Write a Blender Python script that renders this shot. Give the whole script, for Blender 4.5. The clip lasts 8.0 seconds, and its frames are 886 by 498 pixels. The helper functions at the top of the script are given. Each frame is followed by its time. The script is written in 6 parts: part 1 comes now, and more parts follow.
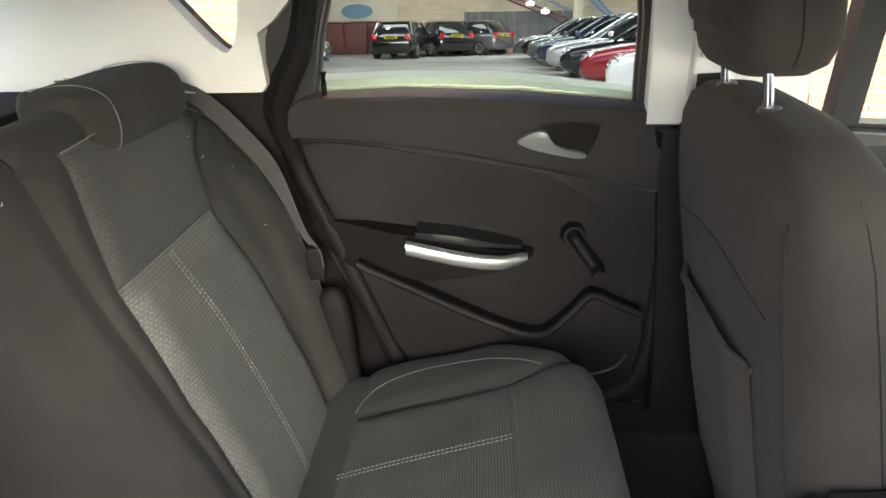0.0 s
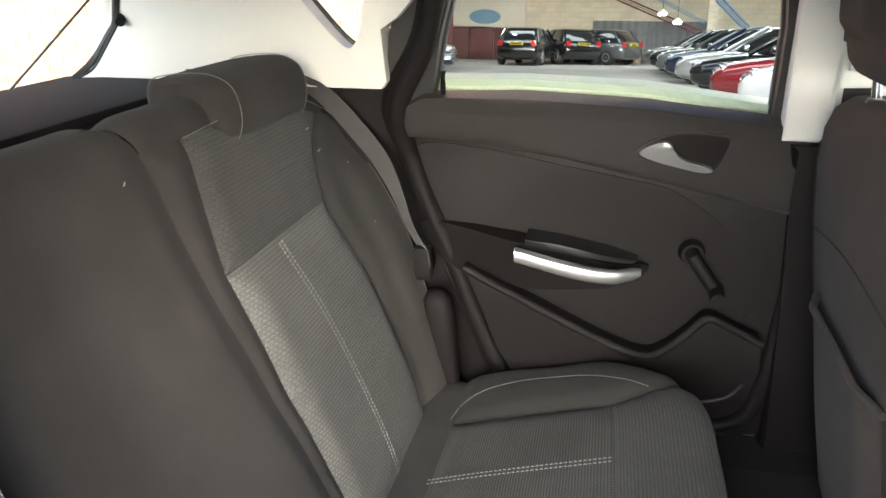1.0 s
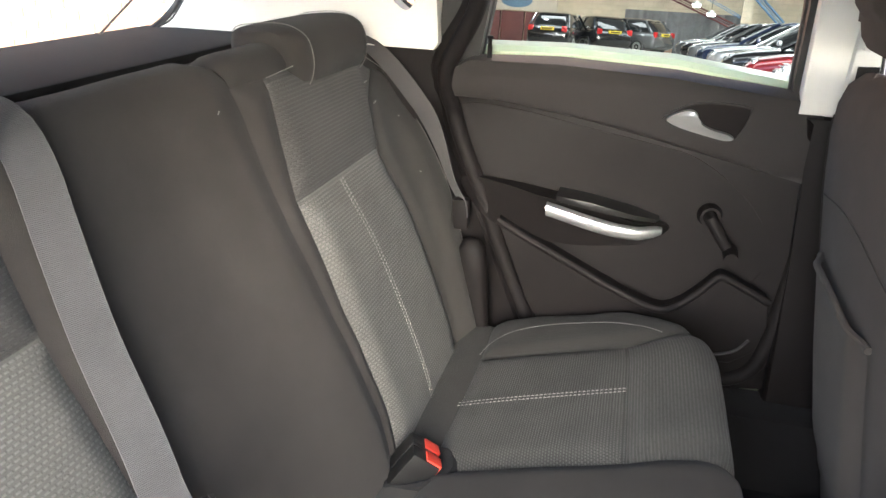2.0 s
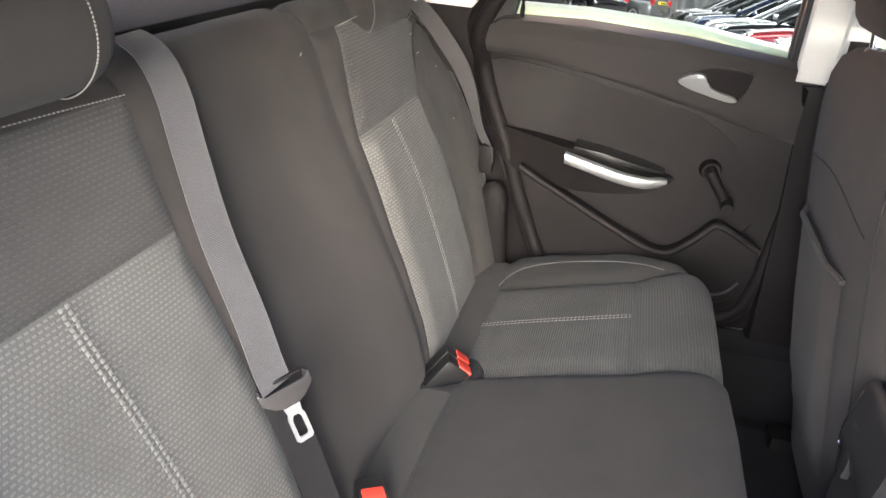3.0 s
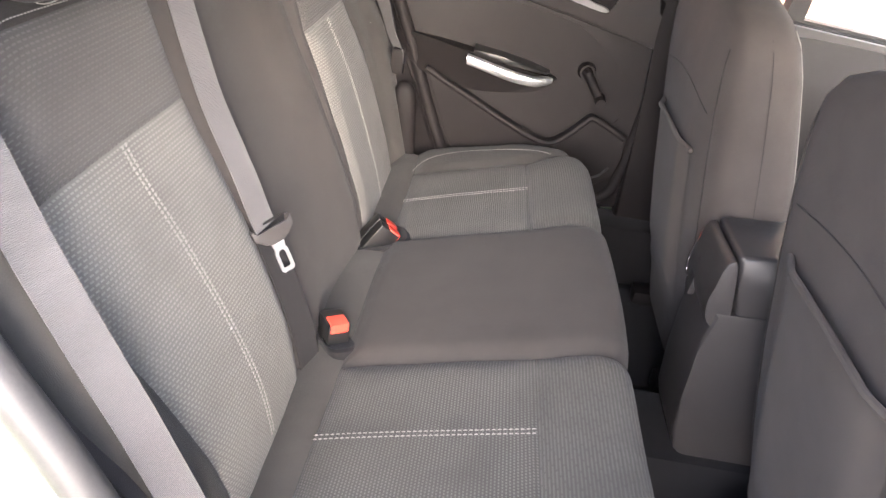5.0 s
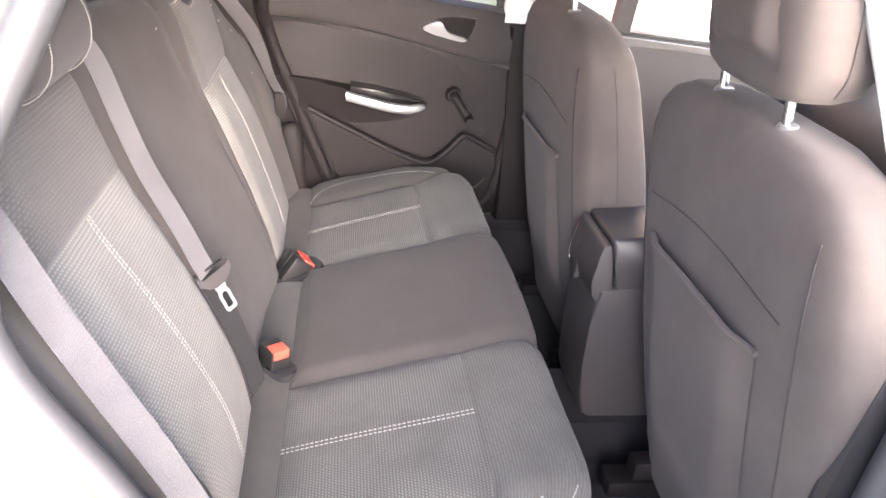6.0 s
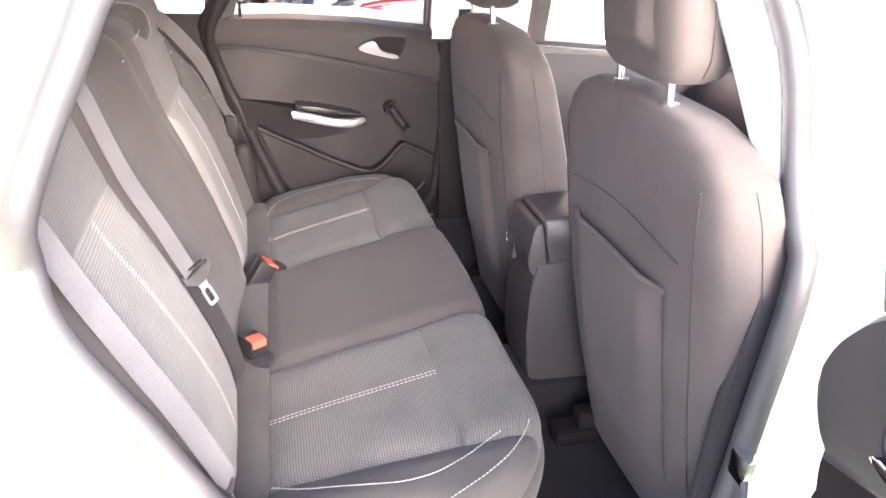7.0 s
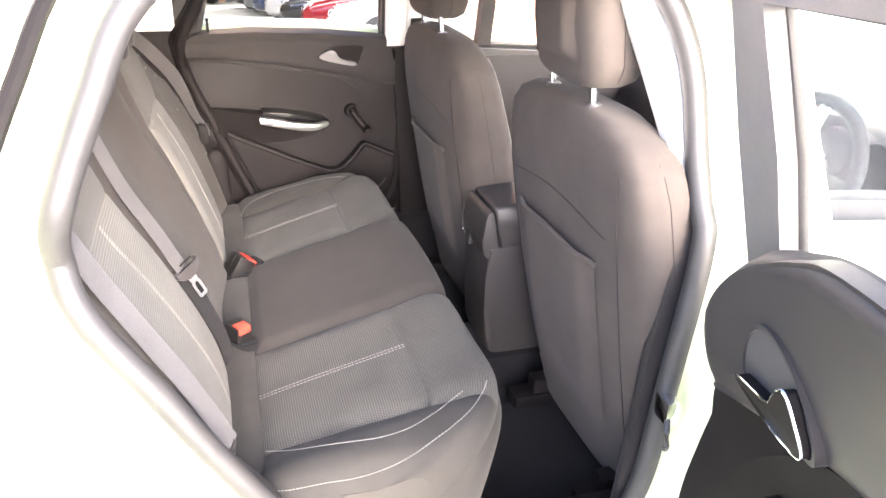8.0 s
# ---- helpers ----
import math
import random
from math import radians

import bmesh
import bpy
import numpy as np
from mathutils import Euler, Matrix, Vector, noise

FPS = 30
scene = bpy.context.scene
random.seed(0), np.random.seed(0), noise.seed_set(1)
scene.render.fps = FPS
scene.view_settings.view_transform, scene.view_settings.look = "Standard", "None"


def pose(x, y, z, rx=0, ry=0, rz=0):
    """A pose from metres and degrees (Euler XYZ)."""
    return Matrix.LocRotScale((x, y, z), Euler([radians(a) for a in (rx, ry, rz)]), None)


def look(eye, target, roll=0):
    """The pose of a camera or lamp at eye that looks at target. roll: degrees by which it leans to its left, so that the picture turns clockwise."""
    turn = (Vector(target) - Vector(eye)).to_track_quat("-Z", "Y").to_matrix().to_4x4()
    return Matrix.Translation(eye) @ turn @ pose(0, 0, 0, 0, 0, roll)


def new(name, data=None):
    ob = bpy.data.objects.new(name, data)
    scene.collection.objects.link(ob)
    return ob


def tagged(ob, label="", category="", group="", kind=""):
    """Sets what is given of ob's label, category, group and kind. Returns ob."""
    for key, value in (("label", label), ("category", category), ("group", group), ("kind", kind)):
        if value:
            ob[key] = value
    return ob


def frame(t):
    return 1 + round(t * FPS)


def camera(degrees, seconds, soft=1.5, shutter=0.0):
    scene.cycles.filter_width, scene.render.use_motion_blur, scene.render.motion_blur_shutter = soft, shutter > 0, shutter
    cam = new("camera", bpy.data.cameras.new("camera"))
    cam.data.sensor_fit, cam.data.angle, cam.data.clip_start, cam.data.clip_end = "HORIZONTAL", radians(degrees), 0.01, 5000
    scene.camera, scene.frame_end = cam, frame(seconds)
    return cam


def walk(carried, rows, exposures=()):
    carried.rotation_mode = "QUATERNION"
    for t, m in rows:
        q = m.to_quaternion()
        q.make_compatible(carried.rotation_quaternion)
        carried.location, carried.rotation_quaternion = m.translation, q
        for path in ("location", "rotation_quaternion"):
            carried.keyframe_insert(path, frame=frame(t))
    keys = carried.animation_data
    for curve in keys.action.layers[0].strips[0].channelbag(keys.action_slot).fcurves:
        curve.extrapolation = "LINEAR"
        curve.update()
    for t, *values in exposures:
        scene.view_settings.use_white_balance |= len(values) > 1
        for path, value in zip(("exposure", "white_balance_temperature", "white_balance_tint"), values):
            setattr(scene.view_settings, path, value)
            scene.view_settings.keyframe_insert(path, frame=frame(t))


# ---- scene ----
cam = camera(58.5, 8.0)
# seconds, eye x y z, yaw, pitch, roll
PATH = [
    (0, 0.058, -0.630, 1.328, 4.08, -20.84, -1.36),
    (0.5, 0.047, -0.578, 1.324, 8.65, -19.55, 1.35),
    (1, 0.059, -0.602, 1.317, 12.65, -20.32, -0.28),
    (1.5, 0.059, -0.665, 1.305, 13.70, -21.25, 1.49),
    (1.7, 0.062, -0.695, 1.300, 13.92, -21.20, 1.64),
    (2.8, 0.024, -0.902, 1.321, 13.06, -24.04, 5.22),
    (3, 0.017, -0.936, 1.321, 12.55, -24.38, 5.36),
    (3.5, -0.002, -1.024, 1.326, 10.57, -24.81, 5.89),
    (4, -0.027, -1.117, 1.318, 7.59, -26.12, 7.30),
    (4.2, -0.031, -1.155, 1.317, 7.19, -26.60, 7.50),
    (5.3, -0.058, -1.252, 1.336, -1.29, -28.17, 8.01),
    (5.5, -0.073, -1.275, 1.346, -1.68, -26.82, 5.44),
    (6, -0.135, -1.388, 1.396, -9.22, -25.65, 5.49),
    (6.5, -0.195, -1.493, 1.422, -11.98, -23.96, 5.06),
    (7, -0.191, -1.588, 1.418, -13.84, -23.88, 2.73),
    (7.5, -0.206, -1.690, 1.447, -15.74, -24.01, 2.26),
    (8, -0.236, -1.770, 1.487, -16.80, -24.24, 1.39),
]
EXPOSURES = [(0.0, 2.35, 5500, 4), (0.5, 2.45, 5500, 5), (1.5, 2.80, 5500, 6), (3.0, 3.12, 5500, 10), (4.0, 3.45, 5600, 13), (5.5, 3.72, 5750, 17), (6.0, 3.98, 5650, 19), (6.5, 4.12, 5600, 20), (8.0, 3.80, 5800, 17)]
walk(cam, [(t, pose(x, y, z, 90 + pitch, 0, yaw) @ pose(0, 0, 0, 0, 0, roll)) for t, x, y, z, yaw, pitch, roll in PATH], EXPOSURES)

# ---------------------------------------------------------------- light
world = bpy.data.worlds.new("sky")
scene.world = world
world.use_nodes = True
wn = world.node_tree
sky = wn.nodes.new("ShaderNodeTexSky")
sky.sky_type = "NISHITA"
sky.sun_disc = False
sky.sun_elevation = radians(16)
sky.sun_rotation = radians(169.4)
sky.dust_density = 4.0
sky.air_density = 0.6
sky.ozone_density = 0.5
wn.links.new(sky.outputs[0], wn.nodes["Background"].inputs[0])
wn.nodes["Background"].inputs[1].default_value = 0.15
sun = new("sun", bpy.data.lights.new("sun", "SUN"))
sun.data.energy, sun.data.angle, sun.data.color = 1.1, radians(65), (1.0, 0.98, 0.96)
sun.matrix_world = look((1.5, -8.0, 2.6), (0, 0, 0))

# ---------------------------------------------------------------- mesh tools


def V(*a):
    return Vector(a)


def thing(name, at, label, category, group="", kind=""):
    e = new(name)
    e.empty_display_size = 0.05
    e.location = at
    return tagged(e, label, category, group, kind)


def shade(me, angle=40):
    for p in me.polygons:
        p.use_smooth = True
    me.set_sharp_from_angle(angle=radians(angle))


def part(name, bm, material, parent=None, label="", angle=40, normals=True):
    """One mesh object; its corners are given in the world, whatever its parent's place."""
    if normals:
        bmesh.ops.recalc_face_normals(bm, faces=bm.faces)
    me = bpy.data.meshes.new(name)
    bm.to_mesh(me)
    bm.free()
    shade(me, angle)
    me.materials.append(material)
    ob = new(name, me)
    if parent is not None:
        ob.parent = parent
        base, up = Vector(parent.location), parent.parent
        while up is not None:
            base, up = base + Vector(up.location), up.parent
        ob.matrix_parent_inverse = Matrix.Translation(-base)
    return tagged(ob, label)


def structure(name, bm, material, label, category, angle=40):
    return tagged(part(name, bm, material, None, "", angle), label, category, "", "structure")


def bevel(bm, width, segments=2):
    if width > 0:
        bmesh.ops.bevel(bm, geom=list(bm.edges), offset=width, segments=segments, profile=0.6, affect="EDGES", clamp_overlap=True)


def add_box(bm, lo, hi, m=None):
    (x0, y0, z0), (x1, y1, z1) = lo, hi
    c = [V(x, y, z) for z in (z0, z1) for x, y in ((x0, y0), (x1, y0), (x1, y1), (x0, y1))]
    v = [bm.verts.new(m @ p if m else p) for p in c]
    for f in ((3, 2, 1, 0), (4, 5, 6, 7), (0, 1, 5, 4), (1, 2, 6, 5), (2, 3, 7, 6), (3, 0, 4, 7)):
        bm.faces.new([v[i] for i in f])
    return bm


def box(lo, hi, width=0.0, m=None, segments=2):
    bm = add_box(bmesh.new(), lo, hi, m)
    bevel(bm, width, segments)
    return bm


def smooth_line(points, steps=6, closed=False):
    """A Catmull-Rom line through points of any dimension."""
    p = [Vector(q) for q in points]
    n, out = len(p), []
    for i in range(n if closed else n - 1):
        if closed:
            a, b, c, d = p[i - 1], p[i], p[(i + 1) % n], p[(i + 2) % n]
        else:
            a, b, c, d = p[max(i - 1, 0)], p[i], p[i + 1], p[min(i + 2, n - 1)]
        for k in range(steps):
            t = k / steps
            out.append(0.5 * (2 * b + (c - a) * t + (2 * a - 5 * b + 4 * c - d) * t * t + (3 * b - a - 3 * c + d) * t ** 3))
    if not closed:
        out.append(p[-1])
    return out


def prism(outline, place, near, far, width=0.0, segments=2):
    """A plate of the flat outline (u, v) between the depths near and far; place(u, v, d) gives the corner."""
    bm = bmesh.new()
    a = [bm.verts.new(place(u, v, near)) for u, v in outline]
    b = [bm.verts.new(place(u, v, far)) for u, v in outline]
    fa = bm.faces.new(a)
    bm.faces.new(b[::-1])
    for i in range(len(a)):
        bm.faces.new((a[i - 1], b[i - 1], b[i], a[i]))
    if width > 0:
        rim = [e for e in fa.edges]
        bmesh.ops.bevel(bm, geom=rim, offset=width, segments=segments, profile=0.5, affect="EDGES", clamp_overlap=True)
    return bm


def pane_of(outline, place, depth):
    """A single sheet of glass inside an outline."""
    bm = bmesh.new()
    bm.faces.new([bm.verts.new(place(u, v, depth)) for u, v in outline])
    return bm


def ring_plate(outer, inner, place, near, far):
    """A frame between two outlines with as many corners each."""
    bm = bmesh.new()
    rows = [[bm.verts.new(place(u, v, d)) for u, v in line] for line, d in ((outer, near), (inner, near), (inner, far), (outer, far))]
    n = len(outer)
    for k in range(4):
        a, b = rows[k], rows[(k + 1) % 4]
        for i in range(n):
            bm.faces.new((a[i - 1], a[i], b[i], b[i - 1]))
    return bm


def sheet(f, nu, nv, uv=None):
    """A grid f(u, v), u and v from 0 to 1, with texture coordinates uv(u, v) in metres."""
    bm = bmesh.new()
    layer = bm.loops.layers.uv.new("metres") if uv else None
    g = [[bm.verts.new(f(i / nu, j / nv)) for j in range(nv + 1)] for i in range(nu + 1)]
    for i in range(nu):
        for j in range(nv):
            face = bm.faces.new((g[i][j], g[i + 1][j], g[i + 1][j + 1], g[i][j + 1]))
            if layer:
                for loop, (a, b) in zip(face.loops, ((i, j), (i + 1, j), (i + 1, j + 1), (i, j + 1))):
                    loop[layer].uv = uv(a / nu, b / nv)
    return bm


def tube(points, radius, sides=10, bm=None, closed=False, flat=1.0, up=V(0, 0, 1)):
    """A round bar along points; radius may be a number or a function of 0..1."""
    bm = bm or bmesh.new()
    p = [Vector(q) for q in points]
    n, rings = len(p), []
    for i, q in enumerate(p):
        d = (p[(i + 1) % n] - p[i - 1]) if closed else (p[min(i + 1, n - 1)] - p[max(i - 1, 0)])
        d.normalize()
        side = d.cross(up)
        side = side.normalized() if side.length > 1e-4 else d.orthogonal().normalized()
        top = side.cross(d)
        r = radius(i / max(n - 1, 1)) if callable(radius) else radius
        rings.append([bm.verts.new(q + r * (math.cos(2 * math.pi * k / sides) * side + flat * math.sin(2 * math.pi * k / sides) * top)) for k in range(sides)])
    for i in range(n if closed else n - 1):
        a, b = rings[i], rings[(i + 1) % n]
        for k in range(sides):
            bm.faces.new((a[k - 1], a[k], b[k], b[k - 1]))
    if not closed:
        bm.faces.new(rings[0][::-1]), bm.faces.new(rings[-1])
    return bm


def ribbon(points, widths, across, thick=0.0015, uvs=True):
    """A flat strap along points; across: the direction of its width at each point."""
    bm = bmesh.new()
    layer = bm.loops.layers.uv.new("metres")
    p = [Vector(q) for q in points]
    rows, run = [], [0.0]
    for i, q in enumerate(p):
        d = (p[min(i + 1, len(p) - 1)] - p[max(i - 1, 0)]).normalized()
        w = Vector(across[i] if isinstance(across, list) else across)
        w = (w - d * w.dot(d)).normalized()
        nrm = d.cross(w).normalized() * thick / 2
        half = (widths[i] if isinstance(widths, list) else widths) / 2
        rows.append([bm.verts.new(q + a * half * w + b * nrm) for a, b in ((-1, -1), (1, -1), (1, 1), (-1, 1))])
        if i:
            run.append(run[-1] + (q - p[i - 1]).length)
    for i in range(len(p) - 1):
        for k in range(4):
            f = bm.faces.new((rows[i][k], rows[i][(k + 1) % 4], rows[i + 1][(k + 1) % 4], rows[i + 1][k]))
            w = 0.046
            for loop, uv in zip(f.loops, ((0, run[i]), (w, run[i]), (w, run[i + 1]), (0, run[i + 1]))):
                loop[layer].uv = uv
    bm.faces.new(rows[0][::-1]), bm.faces.new(rows[-1])
    return bm


def loft(rings, caps=True):
    bm = bmesh.new()
    r = [[bm.verts.new(p) for p in ring] for ring in rings]
    n = len(r[0])
    for a, b in zip(r, r[1:]):
        for k in range(n):
            bm.faces.new((a[k - 1], a[k], b[k], b[k - 1]))
    if caps:
        bm.faces.new(r[0][::-1]), bm.faces.new(r[-1])
    return bm


def oval(n=28, power=2.6):
    """Unit outline between a circle and a square."""
    out = []
    for k in range(n):
        a = 2 * math.pi * k / n
        c, s = math.cos(a), math.sin(a)
        out.append((math.copysign(abs(c) ** (2 / power), c), math.copysign(abs(s) ** (2 / power), s)))
    return out


def lerp(table, t):
    """Piecewise straight reading of (t, value) pairs."""
    xs = [a for a, _ in table]
    return float(np.interp(t, xs, [b for _, b in table]))


def ease(a, b, t):
    t = min(max((t - a) / (b - a), 0.0), 1.0)
    return t * t * (3 - 2 * t)


# ---------------------------------------------------------------- materials


def material(name):
    m = bpy.data.materials.new(name)
    m.use_nodes = True
    return m, m.node_tree, m.node_tree.nodes["Principled BSDF"]


def node(tree, kind, **values):
    n = tree.nodes.new(kind)
    for key, value in values.items():
        n.inputs[key.replace("_", " ")].default_value = value
    return n


def mix_colour(tree, a, b, factor):
    n = tree.nodes.new("ShaderNodeMix")
    n.data_type = "RGBA"
    for sock, v in ((n.inputs[6], a), (n.inputs[7], b), (n.inputs[0], factor)):
        if isinstance(v, bpy.types.NodeSocket):
            tree.links.new(v, sock)
        elif isinstance(v, (int, float)):
            sock.default_value = v
        else:
            sock.default_value = (*v, 1)
    return n.outputs[2]


def ramp(tree, source, lo, hi):
    n = tree.nodes.new("ShaderNodeMapRange")
    n.inputs[1].default_value, n.inputs[2].default_value = lo, hi
    tree.links.new(source, n.inputs[0])
    return n.outputs[0]


def speckled(name, colour, dark, rough=0.6, grain=400.0, relief=0.2, stains=3.0, metal=0.0, spread=0.08, coat=0.0, distance=0.001, gloss=0.5):
    """A surface with fine grain, slow stains and uneven gloss."""
    m, t, b = material(name)
    co = t.nodes.new("ShaderNodeTexCoord")
    fine = node(t, "ShaderNodeTexNoise", Scale=grain, Detail=4.0, Roughness=0.6)
    slow = node(t, "ShaderNodeTexNoise", Scale=stains, Detail=5.0, Roughness=0.65)
    t.links.new(co.outputs["Object"], fine.inputs["Vector"])
    t.links.new(co.outputs["Object"], slow.inputs["Vector"])
    c1 = mix_colour(t, colour, dark, ramp(t, slow.outputs[0], 0.35, 0.75))
    c2 = mix_colour(t, c1, dark, ramp(t, fine.outputs[0], 0.45, 0.85))
    t.links.new(c2, b.inputs["Base Color"])
    r = t.nodes.new("ShaderNodeMapRange")
    r.inputs[3].default_value, r.inputs[4].default_value = rough - spread, rough + spread
    t.links.new(slow.outputs[0], r.inputs[0])
    t.links.new(r.outputs[0], b.inputs["Roughness"])
    b.inputs["Metallic"].default_value = metal
    b.inputs["Coat Weight"].default_value = coat
    b.inputs["Specular IOR Level"].default_value = gloss
    if relief > 0:
        bump = node(t, "ShaderNodeBump", Strength=relief, Distance=distance)
        t.links.new(fine.outputs[0], bump.inputs["Height"])
        t.links.new(bump.outputs[0], b.inputs["Normal"])
    return m


def woven(name, base, thread, dash, pitch, line, amount=1.0, rough=0.9, fill=0.30, stagger=0.5):
    """Cloth with staggered rows of short pale threads on a dark ground, laid out in metres; fill: half the share of a thread in its step."""
    m, t, b = material(name)

    def sums(operation, a, c=0.0):
        n = t.nodes.new("ShaderNodeMath")
        n.operation = operation
        for sock, v in ((n.inputs[0], a), (n.inputs[1], c)):
            if isinstance(v, bpy.types.NodeSocket):
                t.links.new(v, sock)
            else:
                sock.default_value = v
        return n.outputs[0]

    uv = t.nodes.new("ShaderNodeUVMap")
    uv.uv_map = "metres"
    co = t.nodes.new("ShaderNodeTexCoord")
    split = t.nodes.new("ShaderNodeSeparateXYZ")
    t.links.new(uv.outputs[0], split.inputs[0])
    warp = node(t, "ShaderNodeTexNoise", Scale=60.0, Detail=2.0)
    t.links.new(uv.outputs[0], warp.inputs["Vector"])
    up = sums("ADD", sums("DIVIDE", split.outputs[1], pitch), sums("MULTIPLY", warp.outputs[0], 0.12))
    row = sums("FLOOR", up)
    off = sums("ABSOLUTE", sums("SUBTRACT", sums("FRACT", up), 0.5))
    mask = ramp(t, off, line, 0.35 * line)
    shift = sums("ADD", sums("MULTIPLY", row, stagger), sums("MULTIPLY", warp.outputs[0], 0.25))
    along = sums("ADD", sums("DIVIDE", split.outputs[0], dash), shift)
    step = sums("ABSOLUTE", sums("SUBTRACT", sums("FRACT", along), 0.5))
    broken = ramp(t, step, fill + 0.06, fill - 0.06)
    weave = sums("MULTIPLY", mask, broken)
    slow = node(t, "ShaderNodeTexNoise", Scale=9.0, Detail=4.0)
    fine = node(t, "ShaderNodeTexNoise", Scale=900.0, Detail=3.0)
    t.links.new(co.outputs["Object"], slow.inputs["Vector"])
    t.links.new(co.outputs["Object"], fine.inputs["Vector"])
    c = mix_colour(t, base, thread, sums("MULTIPLY", weave, amount))
    c = mix_colour(t, c, tuple(0.72 * v for v in base), ramp(t, slow.outputs[0], 0.45, 0.95))
    t.links.new(c, b.inputs["Base Color"])
    b.inputs["Roughness"].default_value = rough
    b.inputs["Sheen Weight"].default_value = 0.06
    b.inputs["Sheen Roughness"].default_value = 0.5
    b.inputs["Specular IOR Level"].default_value = 0.15
    bump = node(t, "ShaderNodeBump", Strength=0.5, Distance=0.0012)
    t.links.new(sums("ADD", weave, fine.outputs[0]), bump.inputs["Height"])
    t.links.new(bump.outputs[0], b.inputs["Normal"])
    return m


def cloth(name, base, rough=0.95):
    m = speckled(name, base, tuple(0.7 * v for v in base), rough, 900.0, 0.45, 7.0, distance=0.0012, spread=0.03)
    b = m.node_tree.nodes["Principled BSDF"]
    b.inputs["Sheen Weight"].default_value = 0.05
    b.inputs["Specular IOR Level"].default_value = 0.12
    return m


def glass(name, tint=(1, 1, 1)):
    """A thin clear pane."""
    m, t, b = material(name)
    out = t.nodes["Material Output"]
    clear = t.nodes.new("ShaderNodeBsdfTransparent")
    clear.inputs[0].default_value = (*tint, 1)
    gloss = t.nodes.new("ShaderNodeBsdfGlossy")
    gloss.inputs["Roughness"].default_value = 0.02
    facing = t.nodes.new("ShaderNodeLayerWeight")
    power = t.nodes.new("ShaderNodeMath")
    power.operation = "POWER"
    power.inputs[1].default_value = 4.5
    t.links.new(facing.outputs["Facing"], power.inputs[0])
    share = t.nodes.new("ShaderNodeMath")
    share.operation = "MULTIPLY_ADD"
    share.inputs[1].default_value, share.inputs[2].default_value = 0.55, 0.02
    t.links.new(power.outputs[0], share.inputs[0])
    mix = t.nodes.new("ShaderNodeMixShader")
    t.links.new(share.outputs[0], mix.inputs[0])
    t.links.new(clear.outputs[0], mix.inputs[1])
    t.links.new(gloss.outputs[0], mix.inputs[2])
    t.links.new(mix.outputs[0], out.inputs[0])
    return m


def shiny(name, colour, rough=0.2, metal=0.0, coat=0.0):
    return speckled(name, colour, tuple(0.85 * v for v in colour), rough, 250.0, 0.02, 6.0, metal, 0.04, coat)


def glowing(name, colour, power):
    m, t, b = material(name)
    b.inputs["Emission Color"].default_value = (*colour, 1)
    b.inputs["Emission Strength"].default_value = power
    return m


def masonry(name, a, b2, mortar, width=0.225, height=0.075):
    m, t, b = material(name)
    co = t.nodes.new("ShaderNodeTexCoord")
    brick = node(t, "ShaderNodeTexBrick")
    brick.inputs["Color1"].default_value = (*a, 1)
    brick.inputs["Color2"].default_value = (*b2, 1)
    brick.inputs["Mortar"].default_value = (*mortar, 1)
    brick.inputs["Scale"].default_value = 1.0
    brick.inputs["Mortar Size"].default_value = 0.01
    brick.inputs["Brick Width"].default_value = width
    brick.inputs["Row Height"].default_value = height
    rot = node(t, "ShaderNodeMapping")
    rot.inputs["Rotation"].default_value = (radians(-90), 0, 0)
    t.links.new(co.outputs["Object"], rot.inputs[0])
    t.links.new(rot.outputs[0], brick.inputs["Vector"])
    slow = node(t, "ShaderNodeTexNoise", Scale=1.3, Detail=6.0)
    t.links.new(co.outputs["Object"], slow.inputs["Vector"])
    c = mix_colour(t, brick.outputs["Color"], tuple(0.6 * v for v in a), ramp(t, slow.outputs[0], 0.45, 1.0))
    t.links.new(c, b.inputs["Base Color"])
    b.inputs["Roughness"].default_value = 0.9
    bump = node(t, "ShaderNodeBump", Strength=0.4, Distance=0.008)
    t.links.new(brick.outputs["Fac"], bump.inputs["Height"])
    bump.invert = True
    t.links.new(bump.outputs[0], b.inputs["Normal"])
    return m


CLOTH_DARK = cloth("charcoal_cloth", (0.036, 0.0325, 0.030))
CLOTH_SEAT = cloth("brown_grey_cloth", (0.063, 0.0545, 0.0485))
CLOTH_SIDE = cloth("grey_cloth", (0.047, 0.0445, 0.0405))
WEAVE_UPPER = woven("dark_woven_cloth", (0.053, 0.0505, 0.047), (0.082, 0.079, 0.073), 0.0096, 0.0058, 0.23, 0.85, fill=0.33)
WEAVE_LIGHT = woven("light_woven_cloth", (0.096, 0.0935, 0.085), (0.168, 0.163, 0.148), 0.0078, 0.0054, 0.28, 0.8, fill=0.34)
WEAVE_DOT = woven("dotted_woven_cloth", (0.046, 0.0445, 0.040), (0.096, 0.0935, 0.0845), 0.0054, 0.0046, 0.34, 0.9, fill=0.30)
WEAVE_RIB = woven("ribbed_woven_cloth", (0.048, 0.0465, 0.0415), (0.078, 0.076, 0.0685), 0.0300, 0.0050, 0.32, 0.85, fill=0.46, stagger=0.37)
STITCH_WIDE = cloth("thick_grey_thread", (0.225, 0.217, 0.20))
STITCH_DIM = cloth("grey_thread", (0.20, 0.19, 0.175))
STITCH = cloth("pale_thread", (0.25, 0.24, 0.22))
